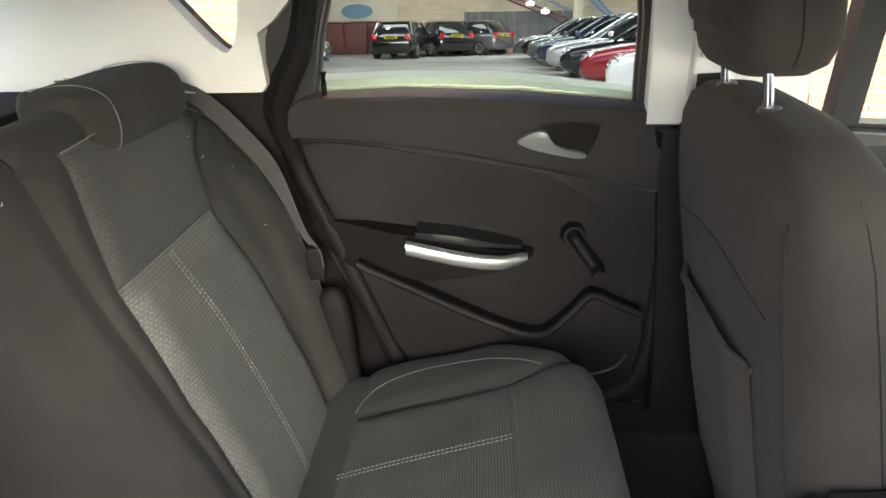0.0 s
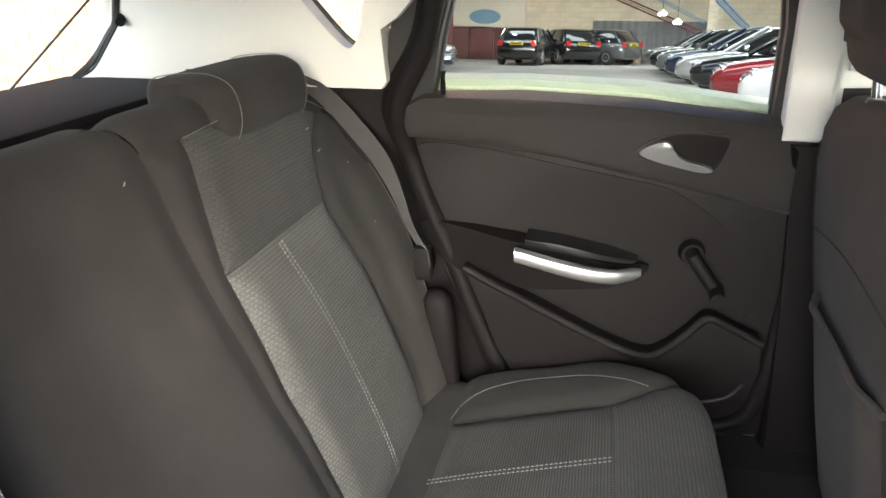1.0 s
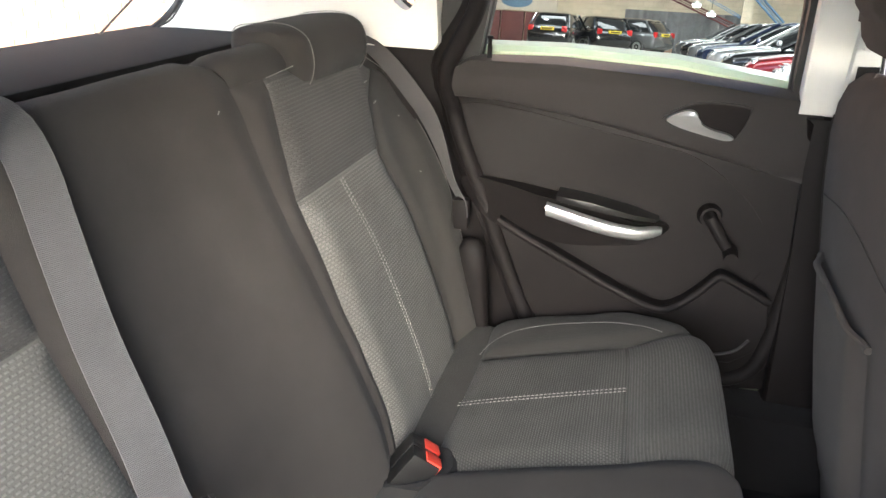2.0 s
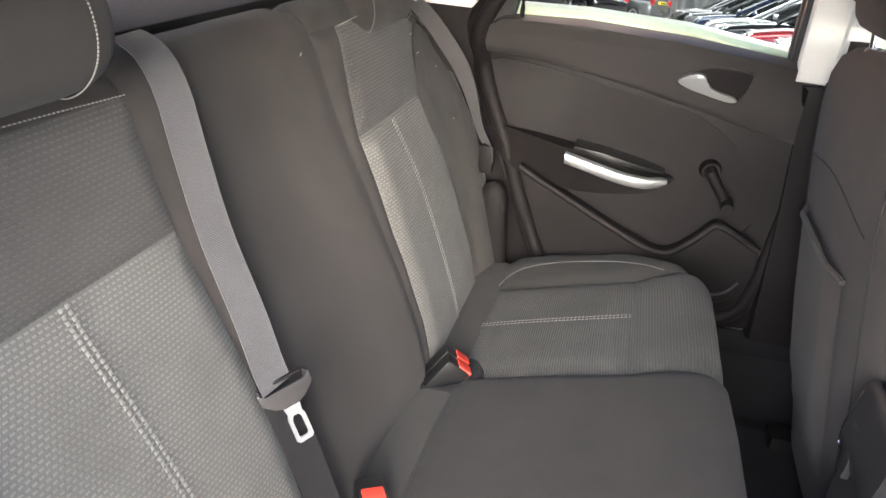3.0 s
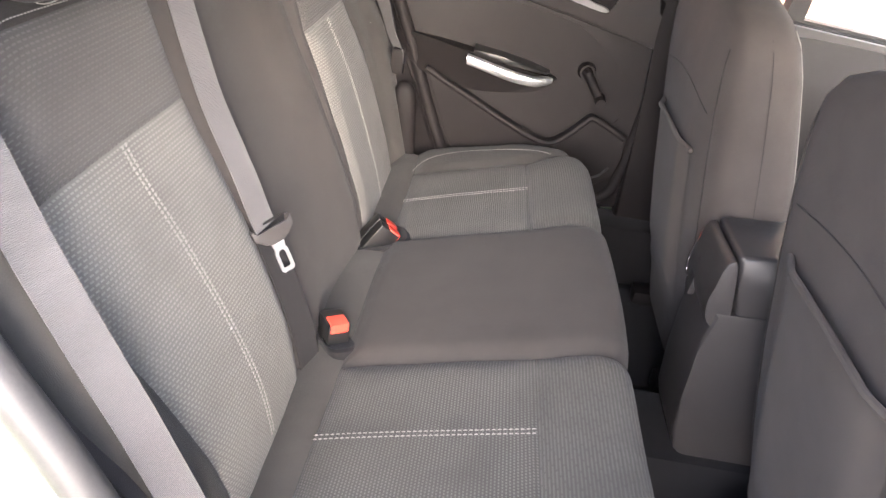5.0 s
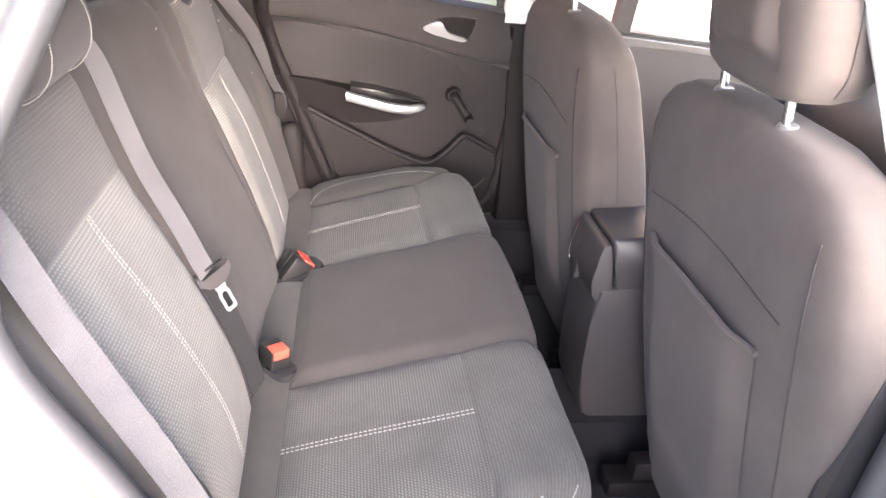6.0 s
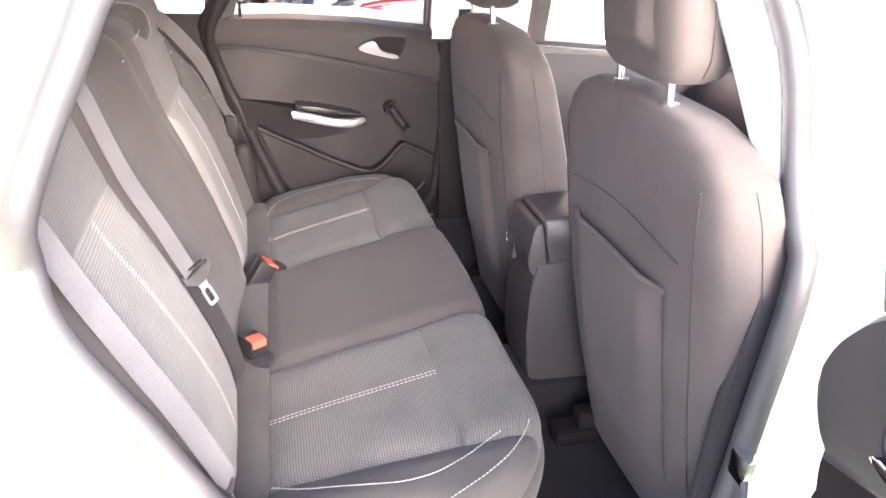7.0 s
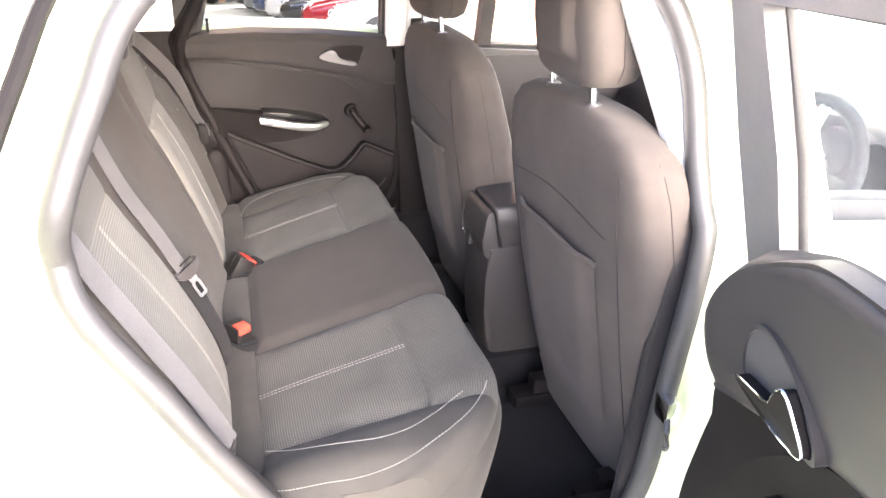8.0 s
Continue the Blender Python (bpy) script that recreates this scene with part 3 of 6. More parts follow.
def belts():
    """Straps of the rear seat with their tongues, anchors and buckles."""
    lap = thing("centre_seat_belt", (-0.3, -0.16, 0.7), "grey webbing middle seat belt hanging over the backrest with steel tongue", "seat belt")
    line, acr = [], []
    path = [(-0.148, BACK.run[8 * 9 - 2]), (-0.161, 0.70), (-0.184, 0.545), (-0.206, 0.42), (-0.217, 0.365), (-0.218, 0.338)]
    for y, s in [(q.x, q.y) for q in smooth_line([(a, b, 0) for a, b in path], 6)]:
        p, n = back_point(y, s)
        line.append(p + n * 0.021)
        acr.append(V(0.30, 0.9, 0.08))
    part("strap", ribbon(line, 0.047, acr), WEBBING, lap)
    low = []
    for y, s in [(-0.216, 0.325), (-0.217, 0.25), (-0.212, 0.16), (-0.205, 0.08)]:
        p, n = back_point(y, s)
        low.append(p + n * 0.016)
    part("lower_strap", ribbon(low, 0.047, V(0.4, 0.9, 0.1)), CARPET, lap, "black lower strap")
    p, n = back_point(-0.218, 0.328)
    p = p + n * 0.028
    d = (back_point(-0.218, 0.26)[0] - back_point(-0.216, 0.36)[0]).normalized()
    w = V(0.68, 0.72, 0.12)
    w = (w - d * w.dot(d)).normalized()
    n = w.cross(d).normalized()
    n = n if n.x > 0 else -n
    m = Matrix.Translation(p) @ Matrix((w, -d, n)).transposed().to_4x4() @ Matrix.Scale(0.90, 4)
    part("tongue_grip", prism([(-0.033, 0.018), (-0.030, 0.007), (0.030, 0.007), (0.033, 0.018), (0.038, 0.016), (0.037, 0.000), (0.022, -0.013), (0.011, -0.018), (-0.011, -0.018), (-0.022, -0.013), (-0.037, 0.000), (-0.038, 0.016)], lambda u, v, e: m @ V(u, v, e), 0.008, -0.006, 0.0025), PLASTIC_TOP, lap, "grey plastic tongue grip")
    part("grip_bar", box((-0.030, 0.016, -0.007), (0.030, 0.020, -0.003), 0.001, m), PLASTIC, lap, "dark slot bar")
    outer_t = [(-0.012, -0.018), (0.012, -0.018), (0.010, -0.030), (0.0125, -0.036), (0.0125, -0.068), (0.009, -0.072), (-0.009, -0.072), (-0.0125, -0.068), (-0.0125, -0.036), (-0.010, -0.030)]
    inner_t = [(-0.003, -0.033), (0.003, -0.033), (0.0055, -0.036), (0.007, -0.040), (0.007, -0.062), (0.005, -0.065), (-0.005, -0.065), (-0.007, -0.062), (-0.007, -0.040), (-0.0055, -0.036)]
    part("tongue", ring_plate(outer_t, inner_t, lambda u, v, e: m @ V(u, v, e), 0.0025, -0.0005), NICKEL, lap, "bright steel tongue")

    for g in (1, -1):
        b = thing("outer_seat_belt", (-0.4, g * 0.66, 0.6), "grey webbing outer rear seat belt beside the backrest bolster", "seat belt", "outer rear belts")
        pts = [V(-0.66, g * 0.60, 1.142), V(-0.56, g * 0.615, 1.130), V(-0.49, g * 0.635, 1.085), V(-0.44, g * 0.650, 1.01), V(-0.405, g * 0.662, 0.93), V(-0.355, g * 0.672, 0.82), V(-0.305, g * 0.675, 0.72), V(-0.272, g * 0.672, 0.655)]
        if g > 0:
            pts = [V(-0.64, 0.60, 1.140), V(-0.54, 0.635, 1.138), V(-0.445, 0.664, 1.108), V(-0.360, 0.680, 1.015), V(-0.324, 0.684, 0.955), V(-0.290, 0.686, 0.866), V(-0.268, 0.688, 0.825), V(-0.262, 0.688, 0.795)]
        pts = smooth_line(pts, 5)
        # the strap lies on the bolster and turns edge-on towards its anchor
        if g < 0:
            for p in pts:
                if 0.64 < p.z < 1.05:
                    for e in (-0.022, 0.0, 0.022):
                        skin = min((back_point(p.y + e, s)[0] for s in np.linspace(0.1, TOPSEAM, 60)), key=lambda q: abs(q.z - p.z))
                        p.x = max(p.x, skin.x + 0.016 - 0.25 * e * g)
            for k in range(12):
                xs = [p.x for p in pts]
                for i in range(1, len(pts) - 1):
                    pts[i].x = (xs[i - 1] + 2 * xs[i] + xs[i + 1]) / 4 + 0.0002
        turn = [ease(1.03, 0.86, p.z) if p.z < 1.03 else 0.0 for p in pts]
        part("strap", ribbon(pts, 0.047, V(-0.25, g * 0.9, -0.2) if g < 0 else [V(-0.9, 0.38, -0.2).lerp(V(-0.52, 0.82, -0.28), k) for k in turn]), WEBBING, b)
        if g > 0:
            part("clip", box((-0.282, 0.670, 0.770), (-0.250, 0.694, 0.832), 0.006), PLASTIC, b, "black belt clip")
        dx = 0.045 if g > 0 else 0.0
        if g > 0:
            part("anchor", loft([[V(-0.285 + dx + 0.10 * (0.70 - z) + 0.8 * r * a, g * 0.676 + 0.6 * r * c, z + 0.05) for a, c in oval(18, 2.6)] for z, r in ((0.50, 0.030), (0.60, 0.034), (0.655, 0.036), (0.685, 0.032), (0.70, 0.02), (0.705, 0.006))]), PLASTIC, b, "rounded black anchor cover", 60)
        else:
            part("anchor_loop", tube(smooth_line([V(-0.290, -0.648, 0.672), V(-0.268, -0.650, 0.664), V(-0.255, -0.664, 0.656), V(-0.258, -0.686, 0.654), V(-0.275, -0.698, 0.658)], 3), 0.0055), PLASTIC_TOP, b, "grey plastic anchor loop")
            part("anchor_plate", prism([(-0.012, 0.0), (0.012, 0.0), (0.010, -0.07), (-0.010, -0.07)], lambda u, v, e: V(-0.262 - 0.25 * v, -0.668 + u, 0.652 + v) + V(e, 0, 0.3 * e), -0.002, 0.002, 0.001), SILVER, b, "steel anchor plate")

    def buckle(x, y, yaw, lean, twin):
        k = thing("belt_buckle", (x, y, 0.52), "pair of black seat belt buckles with red release buttons" if twin else "black seat belt buckle with a red release button", "seat belt buckle", "rear buckles")
        z = bench_point(y, BENCH.at_x(x))[0].z + 0.004
        m = pose(x, y, z, 0, -12, yaw)
        n = 2 if twin else 1
        big = 1.0 if twin else 1.35
        part("well", loft([[m @ V((0.045 + 0.014 * (n - 1)) * q * a + 0.012, (0.027 + 0.017 * (n - 1)) * q * b, h) for a, b in oval(20, 3)] for q, h in ((1.0, -0.012), (1.0, 0.002), (0.9, 0.006), (0.7, 0.002))]), CARPET, k, "black well in the cushion")
        for i in range(n):
            mm = m @ pose(-0.004, (i - (n - 1) / 2) * 0.031, 0.0, 0, lean, 0)
            part("case", box((-0.024, -0.0145 * big, -0.02), (0.024, 0.0145 * big, 0.046), 0.005, mm), BUCKLE_BLACK, k)
            part("button", box((-0.002, -0.0115 * big, 0.030), (0.0255, 0.0115 * big, 0.0485), 0.003, mm), RED, k, "red release button")

    buckle(-0.224, -0.146, -58, 14, False)
    buckle(-0.212, 0.185, 20, 48, True)


def front_seat(g):
    s = thing("front_seat", (0.6, g * 0.40, 0.36), "dark brown-grey cloth front seat with a map pocket on its back", "car seat", "front seats")
    cy, back = (0.390, -0.050) if g > 0 else (-0.415, 0.0)
    levels = [(0.36, 0.225, 0.500, 0.16), (0.42, 0.250, 0.490, 0.18), (0.55, 0.280, 0.463, 0.19), (0.70, 0.300, 0.436, 0.19), (0.85, 0.308, 0.412, 0.18), (0.95, 0.311, 0.399, 0.165), (1.03, 0.304, 0.392, 0.15), (1.08, 0.284, 0.391, 0.135), (1.115, 0.242, 0.394, 0.115), (1.138, 0.180, 0.402, 0.09), (1.147, 0.10, 0.412, 0.06)]
    levels = [(z, w, x + back, d) for z, w, x, d in levels]
    tab = lambda i: [(l[0], l[i]) for l in levels]
    unit = oval(44, 4.2)

    def ring(z, swell=0.0):
        w, xb, d = (lerp(tab(i), z) for i in (1, 2, 3))
        return [V(xb + d / 2 + (d / 2 + swell) * a, cy + (w + swell) * b, z) for a, b in unit]

    zs = list(np.linspace(0.36, 1.03, 22)) + [1.05, 1.065, 1.08, 1.095, 1.105, 1.115, 1.124, 1.132, 1.138, 1.143, 1.147]
    part("backrest", loft([ring(z) for z in zs]), CLOTH_SEAT, s, "", 70)

    def rear(y, z, lift=0.0):
        """The rear skin of the backrest at a side step y and a height."""
        w, xb, d = (lerp(tab(i), z) for i in (1, 2, 3))
        q = min(abs(y) / w, 0.999)
        a = (1 - q ** 4.2) ** (1 / 4.2)
        return V(xb + d / 2 - (d / 2) * a - lift, cy + y, z)

    half = 0.168 if g > 0 else 0.182
    hem = lambda y: (0.842 if g > 0 else 0.868) + 0.010 * math.cos(y * 6)

    def pocket(u, v):
        y = half * (2 * u - 1)
        z = 0.47 + (hem(y) - 0.47) * v
        edge = min(u, 1 - u) * 2 * half
        return rear(y, z, 0.004 + 0.014 * ease(0, 0.06, edge) * ease(0.0, 0.3, v) + 0.002 * noise.noise(V(6 * y, 6 * z, 2)))

    part("map_pocket", sheet(pocket, 30, 30), CLOTH_SEAT, s, "plain cloth map pocket")
    part("pocket_hem", tube([pocket(u / 24, 1.0) for u in range(25)], 0.0055, 8), CLOTH_SEAT, s, "raised hem of the pocket")
    upper = [rear(-0.215 + 0.43 * k / 24, 0.935 + 0.025 * math.cos((k / 24 - 0.5) * 3), 0.001) for k in range(25)]
    part("seam", tube(upper, 0.0012, 6), CLOTH_DARK, s)
    for e in (-1, 1):
        side = [rear(e * (0.232 + 0.018 * math.sin((z - 0.4) * 3)), z, 0.0012) for z in np.linspace(0.42, 1.06, 30)]
        part("piping", tube(side, 0.0012, 6), CLOTH_DARK, s)
    # sewn edges: the outer one along the middle of the side, the stitched one round the front corner
    turned = [ring(z, 0.001)[11] for z in np.linspace(0.5, 1.09, 30)]
    front = [ring(z, 0.001)[5] for z in np.linspace(0.62, 1.10, 30)]
    for line, mat, thick in ((turned, CLOTH_DARK, 0.0006), (front, STITCH_DIM, 0.0012)):
        for flip in (1, -1):
            part("piping", tube([V(p.x, cy + flip * (p.y - cy), p.z) for p in line], thick, 6), mat, s)
    cushion = []
    for x, z0, z1, w in [(0.50, 0.40, 0.50, 0.22), (0.56, 0.38, 0.55, 0.25), (0.70, 0.38, 0.56, 0.26), (0.90, 0.39, 0.585, 0.26), (1.00, 0.40, 0.59, 0.25), (1.05, 0.42, 0.56, 0.23), (1.07, 0.44, 0.53, 0.2)]:
        cushion.append([V(x + back, cy + w * a, (z0 + z1) / 2 + (z1 - z0) / 2 * b) for a, b in oval(28, 3.2)])
    part("cushion", loft(cushion), CLOTH_SEAT, s, "", 60)
    for e in (-0.19, 0.19):
        part("rail", box((0.47, cy + e - 0.022, 0.305), (1.0, cy + e + 0.022, 0.385), 0.008), PLASTIC, s, "black seat rail")
        part("rail_cap", box((0.42, cy + e - 0.03, 0.302), (0.52, cy + e + 0.03, 0.345), 0.010), PLASTIC, s, "black rail end cap")
    for y in (cy - 0.09, cy + 0.09):
        part("post", tube([V(0.425 + back, y, 1.10), V(0.410 + back, y, 1.25)], 0.0065, 12), CHROME, s, "bright steel headrest post")
        part("collar", tube([V(0.424 + back, y, 1.128), V(0.4225 + back, y, 1.149)], lambda t: 0.023 if t < 0.5 else 0.012, 20), PLASTIC_GREY, s, "grey post collar")
    rest = []
    for z, w, xb, d in [(1.178, 0.075, 0.385, 0.05), (1.183, 0.105, 0.374, 0.075), (1.196, 0.128, 0.366, 0.095), (1.225, 0.140, 0.360, 0.108), (1.28, 0.142, 0.352, 0.112), (1.33, 0.138, 0.349, 0.108), (1.37, 0.126, 0.350, 0.098), (1.393, 0.105, 0.355, 0.08), (1.402, 0.07, 0.365, 0.05)]:
        rest.append([V(xb + back + 0.012 + 1.2 * d / 2 + 1.2 * d / 2 * a, cy + g * 0.016 + w * b, z) for a, b in oval(40, 3.6)])
    part("headrest", loft(rest), CLOTH_SEAT, s, "", 60)
    for k in (10, 30):
        part("headrest_seam", tube(smooth_line([r[k] for r in rest[2:]], 3), 0.0012, 6), CLOTH_DARK, s, "dark sewn seam")
    shell = sheet(lambda u, v: V(0.3720 + back - 0.0095 - 0.018 * ease(0, 0.25, min(u, 1 - u)) * ease(0, 0.2, min(v, 1 - v)) - 0.012 * (v - 0.2) + 0.012, cy + g * 0.016 - 0.098 + 0.196 * u, 1.215 + 0.15 * v), 24, 18)
    part("headrest_back", shell, CLOTH_SEAT, s, "", 60)


rear_bench()
for g in (1, -1):
    rear_headrest(g)
    front_seat(g)
belts()

# bits of pale lint caught on the cloth
rng = random.Random(4)
bm = bmesh.new()
for y, s in ((0.545, BACK.at_height(1.04)), (0.555, BACK.at_height(1.01)), (0.63, BACK.at_height(0.97)), (0.12, BACK.at_height(1.07)), (0.615, BACK.at_height(0.86))):
    p, n = back_point(y, s)
    p = p + n * 0.0095
    tube([p + V(rng.uniform(-0.002, 0.002), rng.uniform(-0.003, 0.003), rng.uniform(-0.003, 0.003)) for k in range(4)], 0.0007, 5, bm)
tagged(part("lint", bm, cloth("pale_lint", (0.34, 0.33, 0.31))), "tiny bits of pale lint on the seat cloth", "lint", "", "stuff")

# ---------------------------------------------------------------- the car's shell

car = thing("car", (0, 0, 0.0), "pale green-silver hatchback with its offside rear door open", "car")
IN_Y = [(0.30, 0.735), (0.5, 0.748), (0.95, 0.738), (1.03, 0.70), (1.115, 0.662), (1.25, 0.625), (1.40, 0.575)]
OUT_Y = [(0.20, 0.84), (0.45, 0.89), (0.75, 0.90), (0.98, 0.885), (1.1, 0.845), (1.25, 0.775), (1.43, 0.66)]
IN_Y = [(p.x, p.y) for p in smooth_line([(z, y, 0) for z, y in IN_Y], 6)]
OUT_Y = [(p.x, p.y) for p in smooth_line([(z, y, 0) for z, y in OUT_Y], 6)]
inside = lambda z: lerp(IN_Y, z)
outside = lambda z: lerp(OUT_Y, z)

# the rear doorway, from the top rear corner round the back edge
DOORWAY = [(-0.235, 1.398), (-0.322, 1.342), (-0.369, 1.25), (-0.424, 1.123), (-0.442, 1.035), (-0.414, 0.944), (-0.340, 0.824), (-0.283, 0.722), (-0.206, 0.600), (-0.140, 0.505), (-0.070, 0.425), (0.02, 0.395), (0.18, 0.39), (0.34, 0.392), (0.425, 0.425), (0.458, 0.50), (0.474, 0.62), (0.490, 0.764), (0.512, 0.933), (0.523, 1.08), (0.517, 1.22), (0.482, 1.33), (0.410, 1.392), (0.24, 1.404), (0.0, 1.404)]
doorway = [(p.x, p.y) for p in smooth_line(DOORWAY, 5, True)]


def flare(x, z):
    """How far the rim of the open doorway stands out at its upper rear corner."""
    return 0.09 * ease(1.0, 1.13, z) * (1 - ease(-0.33, 0.10, x))


def grown(line, by, c=(0.03, 0.9)):
    """An outline pushed outwards."""
    n, out = len(line), []
    for i, (x, z) in enumerate(line):
        (x0, z0), (x1, z1) = line[i - 1], line[(i + 1) % n]
        d = math.hypot(x1 - x0, z1 - z0)
        nx, nz = (z1 - z0) / d, -(x1 - x0) / d
        if nx * (x - c[0]) + nz * (z - c[1]) < 0:
            nx, nz = -nx, -nz
        out.append((x + by * nx, z + by * nz))
    return out


def side_outline(line):
    """Corners far out on the flank, one for each corner of the doorway."""
    out = []
    for x, z in line:
        dx, dz = x - 0.02, z - 0.9
        k = min((1.35 if dx < 0 else 0.62) / max(abs(dx), 1e-6), (0.53 if dz > 0 else 0.66) / max(abs(dz), 1e-6))
        out.append((0.02 + dx * k, 0.9 + dz * k))
    return out


near_doorway = doorway
for g in (1, -1):
    # the closed far door overlaps its opening
    doorway = near_doorway if g < 0 else [((0.69 - 0.08 * ease(1.06, 1.20, z)) * x + 0.002 if x < 0 else 0.74 * x, z if z > 0.9 else 0.9 - (0.9 - z) * (1 - 0.2 * ease(-0.1, 0.1, x))) for x, z in near_doorway]
    rim = lambda x, z, g=g: inside(z) + (flare(x, z) if g < 0 else 0.0)
    rows = [(doorway, lambda x, z: rim(x, z) + 0.002), (grown(doorway, 0.028), lambda x, z: rim(x, z) + 0.004), (grown(doorway, 0.042), lambda x, z: rim(x, z) + 0.020), (grown(doorway, 0.085), lambda x, z: max(outside(z) - 0.035, rim(x, z) + 0.024)), (grown(doorway, 0.10), lambda x, z: outside(z))]
    bm = bmesh.new()
    rings = [[bm.verts.new(V(x, g * f(x, z), z)) for x, z in line] for line, f in rows]
    for a, b in zip(rings, rings[1:]):
        for i in range(len(a)):
            bm.faces.new((a[i - 1], a[i], b[i], b[i - 1]))
    part("door_aperture", bm, PAINT if g < 0 else PLASTIC, car, "pale painted door aperture" if g < 0 else "dark door aperture", 50)
    part("door_seal", tube([V(x, g * (rim(x, z) + (0.012 if g < 0 else 0.004 + 0.035 * ease(0.95, 1.08, z) * ease(0.1, 0.25, x))), z) for x, z in grown(doorway, 0.006)], 0.020 if g < 0 else 0.0165, 12, closed=True, up=V(0, 1, 0)), RUBBER if g < 0 else PLASTIC_SOFT, car, "grey rubber door seal" if g < 0 else "black rubber door seal")
    edge, far = grown(doorway, 0.10), side_outline(doorway)
    trim = [p for p in grown(doorway, 0.085) if p[0] < 0.0 and 0.98 < p[1] < 1.40]
    part("outer_seal", tube([V(x, g * (outside(z) + 0.010), z) for x, z in trim], 0.011, 8, up=V(0, 1, 0)), PLASTIC, car, "dark outer door seal")

    def flank(keep):
        bm = bmesh.new()
        n = len(edge)
        for i in range(n):
            j = (i + 1) % n
            if not keep(0.5 * (edge[i][0] + edge[j][0]), 0.5 * (edge[i][1] + edge[j][1])):
                continue
            q = []
            for x, z in (edge[i], edge[j], far[j], far[i]):
                q.append(bm.verts.new(V(x, g * outside(z), z)))
            bm.faces.new(q)
        bmesh.ops.remove_doubles(bm, verts=bm.verts, dist=1e-5)
        bmesh.ops.subdivide_edges(bm, edges=[e for e in bm.edges if e.calc_length() > 0.12], cuts=3, use_grid_fill=True)
        for v in bm.verts:
            v.co.y = g * outside(v.co.z)
        bmesh.ops.delete(bm, geom=[f for f in bm.faces if f.calc_center_median().x < -0.72 and f.calc_center_median().z > 1.0], context="FACES")
        return bm

    part("rear_quarter_panel", flank(lambda x, z: x < -0.10 and z < 1.10), PAINT, car, "pale painted quarter panel", 60)
    part("sill", flank(lambda x, z: z <= 0.42 and x >= -0.1), PAINT, car, "pale painted sill", 60)

pillar_skin = [(0.585, 0.42), (0.66, 0.42), (0.665, 1.0), (0.64, 1.25), (0.60, 1.415), (0.48, 1.415), (0.565, 1.30), (0.60, 1.10), (0.595, 0.90)]
part("centre_pillar", prism(pillar_skin, lambda u, v, d: V(u, -(outside(v) - 0.014 + d), v), 0.0, 0.012), PAINT, car, "pale painted centre pillar")

# roof, headlining, tail and front of the shell


def roof_line(x):
    return lerp([(-1.35, 1.30), (-0.9, 1.425), (-0.3, 1.49), (0.3, 1.50), (0.8, 1.465), (1.0, 1.43)], x)


part("roof", sheet(lambda u, v: V(-0.92 + 1.87 * u, -0.645 + 1.29 * v, roof_line(-0.92 + 1.87 * u) - 0.055 * (2 * v - 1) ** 2), 24, 16), PAINT, car, "pale painted roof", 60)
part("headlining", sheet(lambda u, v: V(-0.80 + 1.7 * u, -0.60 + 1.2 * v, roof_line(-0.80 + 1.7 * u) - 0.055 - 0.045 * (2 * v - 1) ** 2), 24, 16), HEADLINING, car, "pale woven headlining", 60)
for g in (1, -1):
    part("roof_rail", loft([[V(x, g * (0.625 + 0.035 * a), roof_line(x) - 0.085 + 0.035 * b) for a, b in oval(14, 2.4)] for x in np.linspace(-0.95, 0.85, 16)]), TRIM_LIGHT, car, "pale roof rail trim", 60)

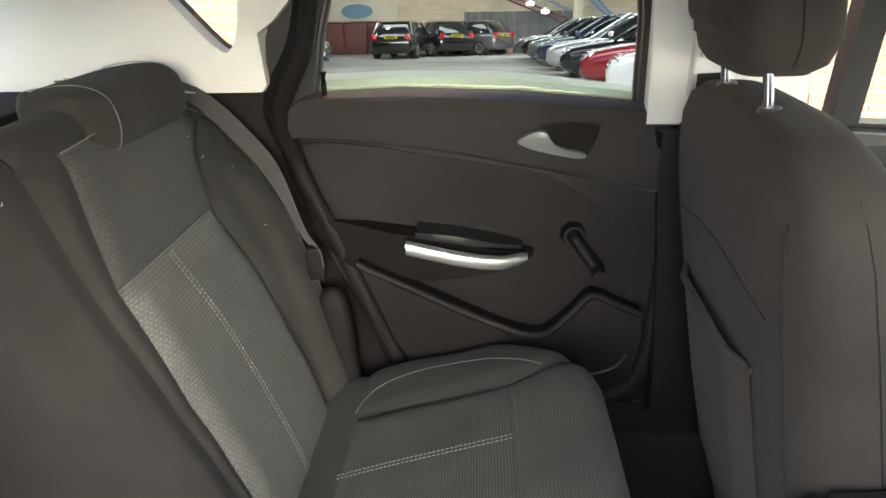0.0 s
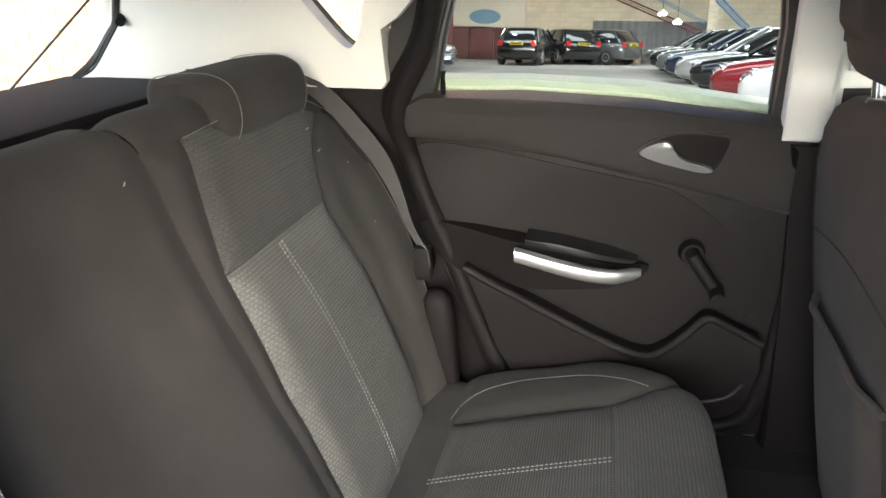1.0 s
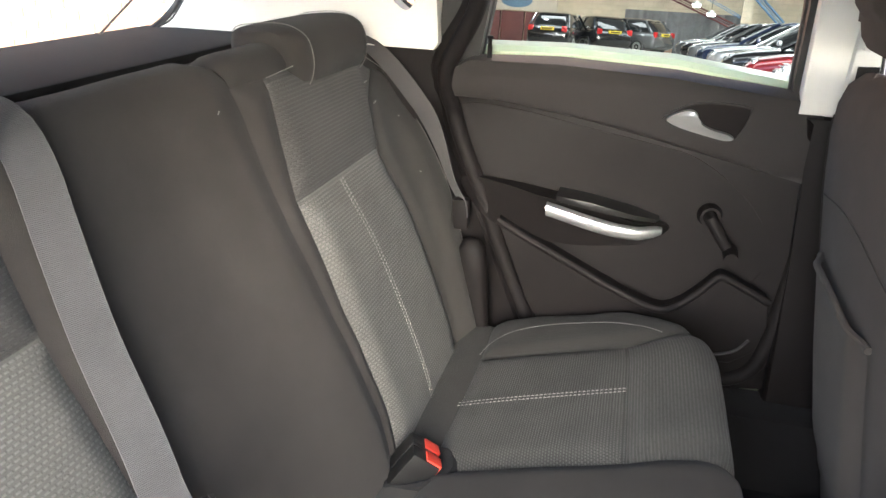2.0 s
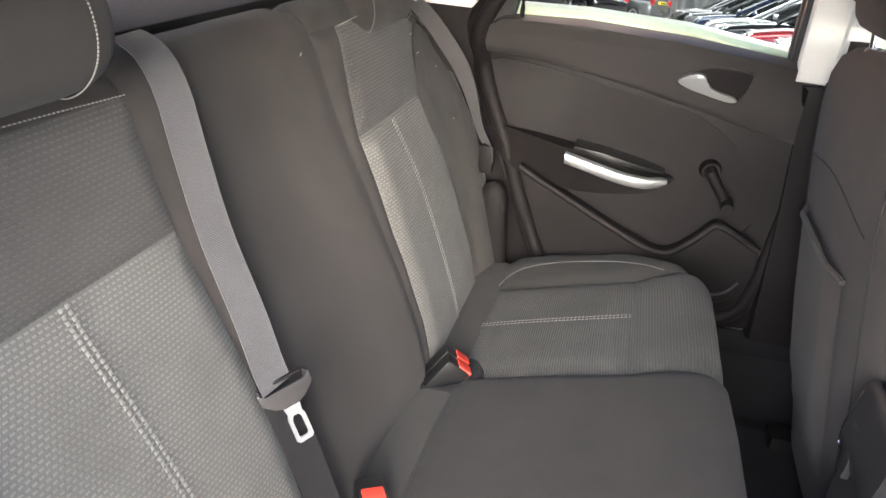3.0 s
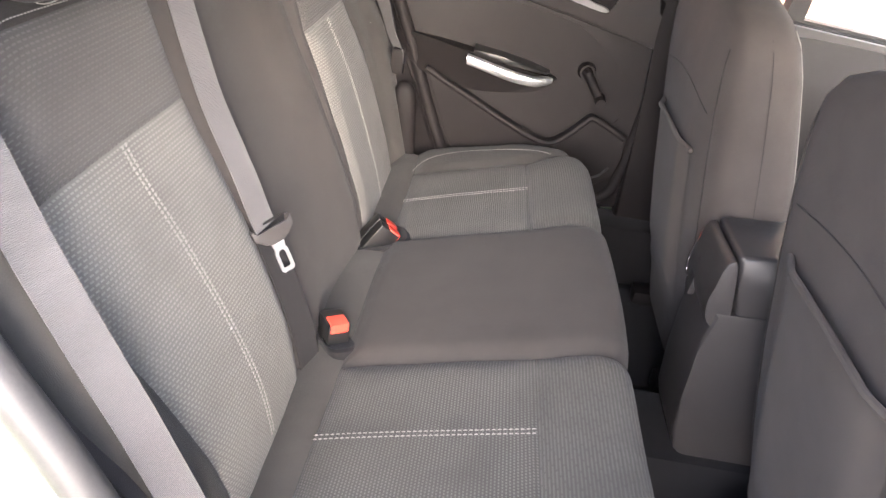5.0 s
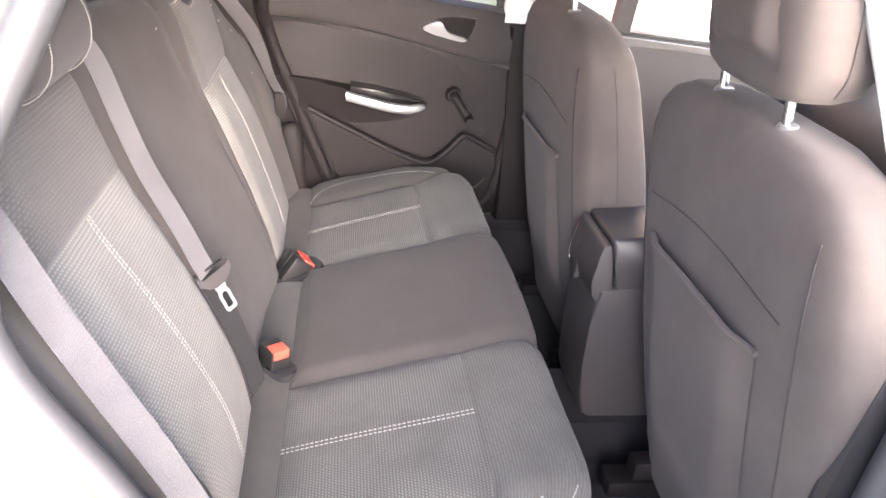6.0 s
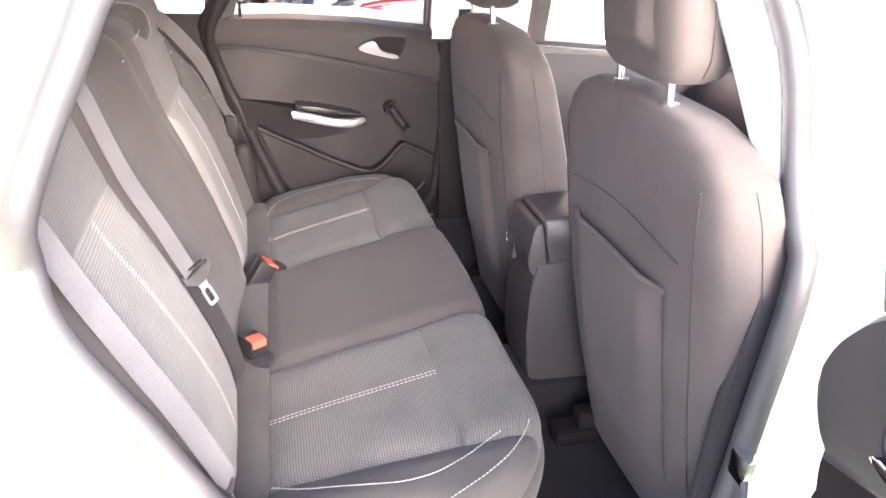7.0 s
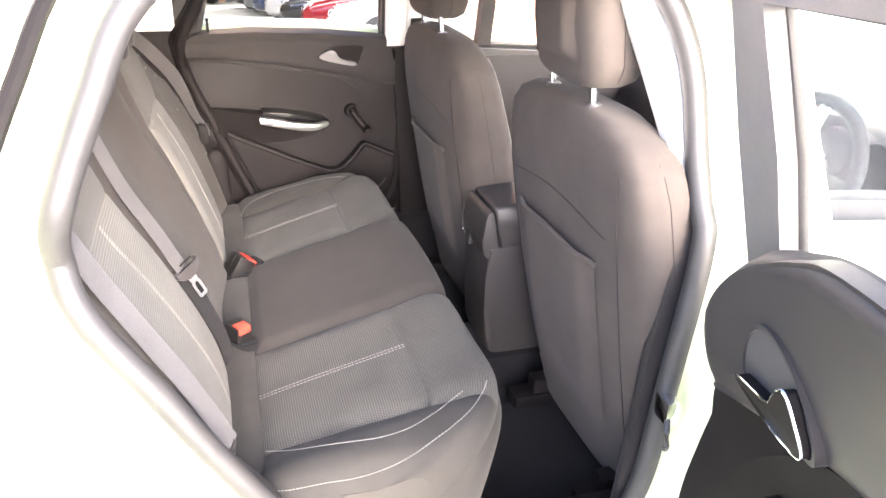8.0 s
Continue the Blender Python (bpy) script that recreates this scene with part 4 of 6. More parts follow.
# ---------------------------------------------------------------- inner trims
PILLAR_X = [(1.112, -0.872), (1.155, -0.844), (1.21, -0.806), (1.254, -0.779), (1.415, -0.70)]
PILLAR_Y = [(1.112, 0.600), (1.135, 0.640), (1.155, 0.657), (1.21, 0.668), (1.254, 0.640), (1.415, 0.575)]
TUBZ = [(0.3, 0.72), (1.0, 0.70), (1.12, 0.655), (1.4, 0.57)]
for g in (1, -1):
    place = lambda u, v, d, g=g: V(u, g * (lerp(TUBZ, v) + d), v)
    # quarter trim with its small window
    back = 0.0 if g > 0 else -0.17
    front = [(1.107, -0.312), (1.263, -0.25), (1.415, -0.19)] if g > 0 else [(1.107, -0.485), (1.24, -0.455), (1.335, -0.405), (1.415, -0.32)]
    win_in = smooth_line([(-0.338, 1.30), (-0.345, 1.225), (-0.366, 1.182), (-0.392, 1.192), (-0.450, 1.268), (-0.500, 1.335), (-0.46, 1.36), (-0.38, 1.355)], 4, True)
    win_in = [(p.x + back, p.y) for p in win_in]
    win_out = []
    for x, z in win_in:
        a = math.atan2(z - 1.26, x - back + 0.41)
        dx, dz = math.cos(a), math.sin(a)
        lim = []
        if dx > 0:
            lim.append((lerp(front, z + 0.25 * dz) - 0.004 - x) / dx)
        if dx < 0:
            lim.append((-0.66 - x) / dx if g > 0 else (-0.75 - x) / dx)
        if dz > 0:
            lim.append((1.415 - z) / dz)
        if dz < 0:
            lim.append((1.112 - z) / dz)
        k = max(min(lim), 0.01)
        win_out.append((x + dx * k, z + dz * k))
    part("quarter_trim", ring_plate(win_out, win_in, place, 0.0, 0.05 if g > 0 else 0.008), TRIM_LIGHT, car, "pale grey rear pillar trim", 50)
    part("quarter_window_seal", tube([place(x, z, 0.045) for x, z in win_in], 0.006, 8, closed=True, up=V(0, 1, 0)), RUBBER, car, "black rubber window edge")
    pane = pane_of(win_in, place, 0.052)
    part("quarter_glass", pane, GLASS, car).visible_shadow = False
    # rear pillar trim running back to the tailgate
    def pillar(u, v, g=g):
        z = 1.112 + (1.415 - 1.112) * v
        ex, ey = lerp(PILLAR_X, z), lerp(PILLAR_Y, z)
        return V(-0.655 + (ex + 0.655) * u, g * (lerp(TUBZ, z) + (ey - lerp(TUBZ, z)) * u * u), z)
    part("rear_pillar_trim", sheet(pillar, 14, 16), TRIM_LIGHT, car, "pale grey rear pillar trim", 60)
    # dark lower trim between seat and door; near side's paler grey stands for daylight
    low = [(-0.456, 1.110), (-0.70, 1.110), (-0.70, 0.45), (-0.12, 0.43), (-0.155, 0.505), (-0.218, 0.605), (-0.309, 0.727), (-0.385, 0.834), (-0.454, 0.955), (-0.470, 1.04)]
    low = [(-0.300, 1.110), (-0.66, 1.110), (-0.66, 0.45), (-0.085, 0.45), (-0.105, 0.505), (-0.145, 0.61), (-0.204, 0.73), (-0.255, 0.836), (-0.301, 0.955), (-0.312, 1.04)] if g > 0 else low
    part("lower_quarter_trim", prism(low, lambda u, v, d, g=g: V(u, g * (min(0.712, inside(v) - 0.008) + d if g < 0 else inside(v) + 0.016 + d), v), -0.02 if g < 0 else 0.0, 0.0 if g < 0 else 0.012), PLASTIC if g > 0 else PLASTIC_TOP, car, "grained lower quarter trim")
    # centre pillar
    up = [(0.304, 1.046), (0.56, 1.046), (0.53, 1.405), (0.285, 1.405)] if g > 0 else [(0.503, 1.062), (0.58, 1.062), (0.56, 1.40), (0.395, 1.40), (0.440, 1.27)]
    part("upper_pillar_trim", prism(up, lambda u, v, d, g=g: V(u, g * (inside(v) - 0.012 + d), v), 0.0 if g > 0 else -0.03, 0.04 if g > 0 else 0.0, 0.008), TRIM_LIGHT, car, "pale grey upper centre pillar trim")
    dn = [(0.352, 0.36), (0.62, 0.36), (0.62, 0.80), (0.60, 1.044), (0.318, 1.044), (0.342, 0.95), (0.352, 0.75)] if g > 0 else [(0.43, 0.36), (0.62, 0.36), (0.61, 0.8), (0.60, 1.060), (0.496, 1.060), (0.486, 0.93), (0.462, 0.764)]
    # paler on the near side: daylight of the open doorway put into the colour
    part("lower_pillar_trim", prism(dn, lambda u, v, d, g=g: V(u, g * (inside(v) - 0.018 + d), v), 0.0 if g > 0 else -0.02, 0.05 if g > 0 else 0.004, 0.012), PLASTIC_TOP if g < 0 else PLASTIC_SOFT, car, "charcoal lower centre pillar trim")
    # belt slot and height adjuster on the pillar
    x0 = 0.365 if g > 0 else 0.505
    slot = [(x0 - 0.008, 1.255), (x0 + 0.045, 1.250), (x0 + 0.050, 1.105), (x0 - 0.004, 1.100)]
    part("belt_adjuster", prism(slot, lambda u, v, d, g=g: V(u, g * (inside(v) - 0.024 + d), v), 0.0, 0.02, 0.006), TRIM_LIGHT, car, "pale belt height adjuster")
    belt = [V(x0 + 0.024, g * (inside(1.14) - 0.035), 1.14), V(x0 + 0.026, g * (inside(1.1) - 0.035), 1.10), V(x0 + 0.05, g * (inside(1.05) - 0.030), 1.05), V(x0 + 0.12, g * 0.705, 0.95)]
    part("front_belt", ribbon(belt, 0.046, V(1, 0, 0)), CLOTH_DARK, car, "dark front seat belt webbing")
    part("belt_guide", box((x0 - 0.002, g * (inside(1.19) - 0.04) - 0.008, 1.165), (x0 + 0.046, g * (inside(1.19) - 0.04) + 0.008, 1.195), 0.006), TRIM_LIGHT, car, "pale belt guide loop")

# parcel shelf and tailgate
part("shelf_support", sheet(lambda u, v: V(-0.585 - 0.10 * u, -0.65 + 1.3 * v, 1.088 + 0.03 * u), 4, 10), PLASTIC, car, "black shelf support")
part("parcel_shelf", box((-0.90, -0.64, 1.105), (-0.63, 0.64, 1.122), 0.008), CARPET, car, "charcoal carpeted parcel shelf")
tail_in = [(-0.80, 1.04), (0.80, 1.04), (0.775, 1.15), (0.66, 1.36), (0.60, 1.395), (-0.60, 1.395), (-0.66, 1.36), (-0.775, 1.15)]
tail_out = [(-0.83, 0.60), (0.83, 0.60), (0.815, 1.14), (0.70, 1.41), (0.62, 1.45), (-0.62, 1.45), (-0.70, 1.41), (-0.815, 1.14)]
tail = lambda u, v, d: V(-0.905 + 0.65 * max(v - 1.13, 0) - 0.1 * min(v - 1.13, 0) * -1 + d, u, v)
part("tailgate", ring_plate(tail_out, tail_in, tail, 0.0, -0.05), TRIM_LIGHT, car, "pale tailgate lining", 50)
part("tailgate_seal", tube([tail(u, v, 0.004) for u, v in tail_in], 0.007, 8, closed=True), RUBBER, car, "black rubber rear window edge")
rear_pane = pane_of(tail_in, tail, -0.03)
part("rear_glass", rear_pane, GLASS, car).visible_shadow = False
for g in (1, -1):
    edge_line = [V(lerp(PILLAR_X, z), g * (lerp(PILLAR_Y, z) - 0.004), z) for z in np.linspace(1.113, 1.40, 16)]
    part("pillar_seal", tube(smooth_line(edge_line, 3), 0.0065, 8), RUBBER, car, "black rubber tailgate seal")
part("shelf_cord", tube(smooth_line([V(-0.783, 0.640, 1.215), V(-0.80, 0.635, 1.19), V(-0.83, 0.622, 1.14), V(-0.85, 0.60, 1.124)], 5), 0.002, 6), RUBBER, car, "black parcel shelf cord")
part("cord_peg", tube([V(-0.79, 0.662, 1.222), V(-0.775, 0.632, 1.215)], 0.008, 10), PLASTIC, car, "black cord peg")
part("tailgate_cord", tube([V(-0.74, 0.600, 1.315), V(-0.776, 0.567, 1.259), V(-0.879, 0.471, 1.121)], 0.0022, 6), RUBBER, car, "black tailgate cord")

# floor of the car
bm = bmesh.new()
add_box(bm, (-0.62, -0.80, 0.26), (1.75, 0.80, 0.30))
part("floor_pan", bm, CARPET, car, "black carpeted floor")
part("tunnel", prism([(-0.13, 0.30), (0.13, 0.30), (0.10, 0.37), (0.06, 0.385), (-0.06, 0.385), (-0.10, 0.37)], lambda u, v, d: V(d, u, v), 0.10, 1.5, 0.01), CARPET, car, "black carpeted tunnel")
for g in (1, -1):
    part("floor_mat", box((0.24, g * 0.42 - 0.22, 0.302), (0.62, g * 0.42 + 0.20, 0.312), 0.004), CARPET, car, "black floor mat")
    part("sill_trim", box((-0.20, g * 0.715 - 0.06, 0.30), (1.5, g * 0.715 + 0.06, 0.398 if g < 0 else 0.47), 0.02), CARPET if g > 0 else PLASTIC, car, "charcoal sill trim")

# closing walls of the boot and the nose
part("boot_floor", box((-1.15, -0.72, 0.5), (-0.60, 0.72, 0.54), 0.0), CARPET, car)
nose = [(1.56, 0.80, 0.30, 0.93), (1.75, 0.80, 0.29, 0.905), (2.0, 0.79, 0.28, 0.86), (2.2, 0.76, 0.27, 0.80), (2.38, 0.68, 0.27, 0.71), (2.48, 0.58, 0.28, 0.62), (2.53, 0.46, 0.32, 0.55)]
part("nose", loft([[V(x, w * a, (z0 + z1) / 2 + (z1 - z0) / 2 * b) for a, b in oval(36, 5)] for x, w, z0, z1 in nose]), PAINT, car, "pale painted bonnet and nose", 45)
tail_end = [(-0.98, 0.80, 0.30, 0.99), (-1.15, 0.79, 0.29, 0.98), (-1.30, 0.74, 0.29, 0.93), (-1.38, 0.64, 0.31, 0.85), (-1.41, 0.5, 0.36, 0.76)]
part("tail", loft([[V(x, w * a, (z0 + z1) / 2 + (z1 - z0) / 2 * b) for a, b in oval(36, 5)] for x, w, z0, z1 in tail_end]), PAINT, car, "pale painted tail", 45)
part("grille", box((2.46, -0.40, 0.50), (2.545, 0.40, 0.60), 0.02), BUCKLE_BLACK, car, "black grille")
for g in (1, -1):
    part("headlamp", loft([[V(2.30 + 0.10 * k - 0.16 * max(a, 0), g * (0.50 + 0.16 * a), 0.68 + 0.06 * b) for a, b in oval(18, 2.6)] for k in (0.0, 1.0)]), CHROME, car, "clear headlamp")
    part("tail_lamp", loft([[V(-1.24 - 0.10 * k, g * (0.70 - 0.03 * k + 0.05 * a), 0.84 + 0.10 * b) for a, b in oval(18, 3)] for k in (0.0, 1.0)]), RED, car, "red tail lamp")
for x in (-0.95, 1.75):
    for g in (1, -1):
        hub = [[V(x + r * math.cos(a), g * y, 0.315 + r * math.sin(a)) for a in np.linspace(0, 2 * math.pi, 28, endpoint=False)] for r, y in ((0.20, 0.70), (0.29, 0.695), (0.315, 0.72), (0.315, 0.86), (0.29, 0.885), (0.20, 0.88))]
        wheel = part("wheel", loft(hub), RUBBER, car, "black tyre")
        rim = [[V(x + r * math.cos(a), g * y, 0.315 + r * math.sin(a)) for a in np.linspace(0, 2 * math.pi, 28, endpoint=False)] for r, y in ((0.205, 0.865), (0.195, 0.885), (0.06, 0.875), (0.03, 0.885))]
        part("rim", loft(rim), SILVER, wheel, "silver wheel rim")

# ---------------------------------------------------------------- front of the cabin
dash = thing("dashboard", (1.3, 0, 0.6), "charcoal plastic dashboard with instrument hood", "dashboard")
shape = smooth_line([(1.12, 0.62), (1.10, 0.74), (1.14, 0.86), (1.20, 0.925), (1.30, 0.955), (1.45, 0.95), (1.62, 0.92)], 4)
part("top", loft([[V(p.x - 0.03 * (1 - (y / 0.7) ** 2), y, p.y) for p in shape] + [V(1.62, y, 0.5), V(1.2, y, 0.45)] for y in np.linspace(-0.70, 0.70, 15)]), PLASTIC_SOFT, dash)
hood = [[V(1.10 + 0.22 * k / 8, -0.38 + (0.19 - 0.02 * k / 8) * math.cos(a), 0.93 + (0.125 - 0.05 * k / 8) * math.sin(a)) for a in np.linspace(0, math.pi, 16)] for k in range(9)]
bm = bmesh.new()
vs = [[bm.verts.new(p) for p in r] for r in hood]
for a, b in zip(vs, vs[1:]):
    for i in range(15):
        bm.faces.new((a[i], a[i + 1], b[i + 1], b[i]))
part("instrument_hood", bm, PLASTIC, dash)
for y in (-0.45, -0.31):
    dial = part("dial", tube([V(1.16, y, 0.95), V(1.145, y, 0.952)], lambda t: 0.062 - 0.004 * t, 24), BUCKLE_BLACK, dash, "round dark dial")
    part("dial_ring", tube([V(1.142, y + 0.06 * math.cos(a), 0.952 + 0.06 * math.sin(a)) for a in np.linspace(0, 2 * math.pi, 28, endpoint=False)], 0.004, 6, closed=True, up=V(1, 0, 0)), CHROME, dial, "bright dial ring")
for k in range(5):
    part("vent_slat", box((1.105, -0.655, 0.845 + 0.018 * k), (1.125, -0.565, 0.851 + 0.018 * k), 0.001), PLASTIC_TOP, dash)
wheel = thing("steering_wheel", (1.0, -0.38, 0.93), "black leather steering wheel with three spokes", "steering wheel")
mw = pose(0.97, -0.38, 0.93, 0, -64, 0)
part("rim", tube([mw @ V(0.185 * math.cos(a), 0.185 * math.sin(a), 0) for a in np.linspace(0, 2 * math.pi, 48, endpoint=False)], 0.016, 10, closed=True), PLASTIC, wheel)
part("hub", loft([[mw @ V(0.075 * r * a, 0.085 * r * b, h) for a, b in oval(24, 3)] for r, h in ((0.7, -0.05), (1.0, -0.03), (1.0, 0.0), (0.85, 0.018), (0.4, 0.022))]), PLASTIC_SOFT, wheel)
for a in (0, 180, 270):
    c, s2 = math.cos(radians(a + 90)), math.sin(radians(a + 90))
    part("spoke", tube([mw @ V(0.06 * c, 0.06 * s2, -0.005), mw @ V(0.175 * c, 0.175 * s2, 0)], 0.016, 8, flat=0.5), SILVER, wheel, "satin silver spoke")
part("column", tube([mw @ V(0, 0, -0.03), V(1.25, -0.38, 0.80)], 0.05, 14), PLASTIC, wheel)

console = thing("centre_console", (0.6, 0, 0.38), "charcoal plastic centre console with a cloth armrest lid", "console")
across = lambda u, v, d: V(u, d, v)
part("body", prism([(0.394, 0.68), (0.388, 0.60), (0.388, 0.50), (0.393, 0.42), (0.404, 0.385), (0.432, 0.362), (1.15, 0.36), (1.15, 0.64), (0.80, 0.70)], across, -0.0835, 0.0835, 0.008), PLASTIC_TOP, console)
cap = [(p.x, p.y) for p in smooth_line([(0.404, 0.770), (0.396, 0.776), (0.386, 0.765), (0.380, 0.725), (0.376, 0.70), (0.380, 0.672), (0.392, 0.652), (0.418, 0.646), (0.420, 0.67), (0.415, 0.71)], 4, True)]
cm = prism(cap, across, -0.081, 0.081)
bmesh.ops.bevel(cm, geom=[e for e in cm.edges if abs(e.verts[0].co.y - e.verts[1].co.y) < 1e-5], offset=0.026, segments=4, profile=0.5, affect="EDGES", clamp_overlap=True)
part("end_cap", cm, PLASTIC_TOP, console, "charcoal rounded end cap", 50)
part("cap_inset", prism([(0.735, 0.030), (0.735, 0.052), (0.72, 0.060), (0.68, 0.062), (0.66, 0.056), (0.66, 0.028), (0.68, 0.022), (0.72, 0.022)], lambda u, v, d: V(lerp([(0.60, 0.3745), (0.68, 0.3765), (0.72, 0.3795), (0.765, 0.3855)], u - 0.012) + d, v, u - 0.012), -0.001, 0.01, 0.002), PLASTIC_TOP, console, "grey inset panel")
part("cap_trim", tube(smooth_line([V(0.3835, 0.070, 0.764), V(0.377, 0.074, 0.725), V(0.3735, 0.075, 0.695), V(0.376, 0.072, 0.672), V(0.387, 0.066, 0.652)], 4), 0.0012, 6), CHROME, console, "thin bright trim line")
lid = prism([(0.402, 0.788), (0.55, 0.798), (0.72, 0.798), (0.73, 0.69), (0.430, 0.665), (0.418, 0.73)], across, -0.080, 0.080)
bmesh.ops.bevel(lid, geom=list(lid.edges), offset=0.010, segments=3, profile=0.5, affect="EDGES", clamp_overlap=True)
part("armrest_lid", lid, PLASTIC_TOP, console, "grey padded armrest lid", 50)

# windscreen, front pillars and front doors
for g in (1, -1):
    part("front_pillar", loft([[V(x + 0.035 * a, g * (y + 0.03 * b), z) for a, b in oval(14, 2.6)] for x, y, z in ((1.62, 0.70, 0.90), (1.35, 0.68, 1.10), (1.05, 0.64, 1.28), (0.82, 0.60, 1.40))]), TRIM_LIGHT, car, "pale front pillar trim")
    d = thing("front_door", (1.0, g * 0.80, 0.35), "pale green-silver front door, closed, with dark inner trim", "car door", "front doors")
    face = [(0.58, 0.36), (1.55, 0.36), (1.60, 0.70), (1.56, 0.945), (1.45, 0.975), (0.575, 1.04), (0.56, 0.7)]
    part("skin", prism(face, lambda u, v, e, g=g: V(u, g * (outside(v) - e), v), 0.0, 0.03), PAINT, d, "pale painted door skin")
    part("lining", prism(face, lambda u, v, e, g=g: V(u, g * (inside(v) + e), v), 0.0, 0.03, 0.008), PLASTIC_SOFT, d, "charcoal door lining")
    # pad paler than the lining: light from the windscreen put into its colour
    sill = [(0.585, 1.034), (1.44, 0.972), (1.20, 0.962), (0.95, 0.982), (0.82, 0.982), (0.72, 0.958), (0.585, 0.925)]
    part("upper_pad", prism(sill, lambda u, v, e, g=g: V(u, g * (inside(v) - 0.014 + e), v), 0.0, 0.02, 0.006), PLASTIC_GREY, d, "upper door pad, grey lightened for windscreen light")
    frame_in = [(0.66, 1.040), (1.42, 0.99), (1.10, 1.24), (0.88, 1.355), (0.65, 1.375)]
    frame_out = [(0.625, 1.00), (1.56, 0.945), (1.16, 1.285), (0.90, 1.40), (0.61, 1.42)]
    part("window_frame", ring_plate(frame_out, frame_in, lambda u, v, e, g=g: V(u, g * (inside(v) + 0.02 + e), v), 0.0, 0.05), RUBBER, d, "black window frame", 30)
    part("glass", pane_of(frame_in, lambda u, v, e, g=g: V(u, g * (inside(v) + e), v), 0.05), GLASS, d).visible_shadow = False
    mir = thing("door_mirror", (1.40, g * 0.95, 0.98), "pale painted door mirror on the front door", "mirror", "door mirrors")
    part("housing", loft([[V(x, g * (1.0 + w * a), 1.06 + h * b) for a, b in oval(24, 3)] for x, w, h in ((1.36, 0.105, 0.075), (1.40, 0.112, 0.082), (1.46, 0.09, 0.065), (1.49, 0.05, 0.03))]), PAINT, mir)
    part("mirror_glass", loft([[V(x, g * (1.0 + 0.095 * a), 1.06 + 0.066 * b) for a, b in oval(24, 3)] for x in (1.352, 1.358)]), shiny("mirror", (0.9, 0.9, 0.9), 0.02, 1.0), mir, "mirror glass")
    part("stalk", tube([V(1.43, g * 0.86, 0.985), V(1.42, g * 0.94, 1.02)], 0.022, 10), PLASTIC, mir)
screen = sheet(lambda u, v: V(1.66 - 0.80 * v - 0.06 * (2 * u - 1) ** 2, (-0.68 + 1.36 * u) * (1 - 0.13 * v), 0.93 + 0.49 * v), 12, 8)
part("windscreen", screen, GLASS, car).visible_shadow = False
part("rear_view_mirror", loft([[V(x, 0.11 * a, 1.315 + 0.034 * b) for a, b in oval(20, 3)] for x in (0.865, 0.885, 0.90)]), PLASTIC, car, "black rear-view mirror")

# ---------------------------------------------------------------- rear doors


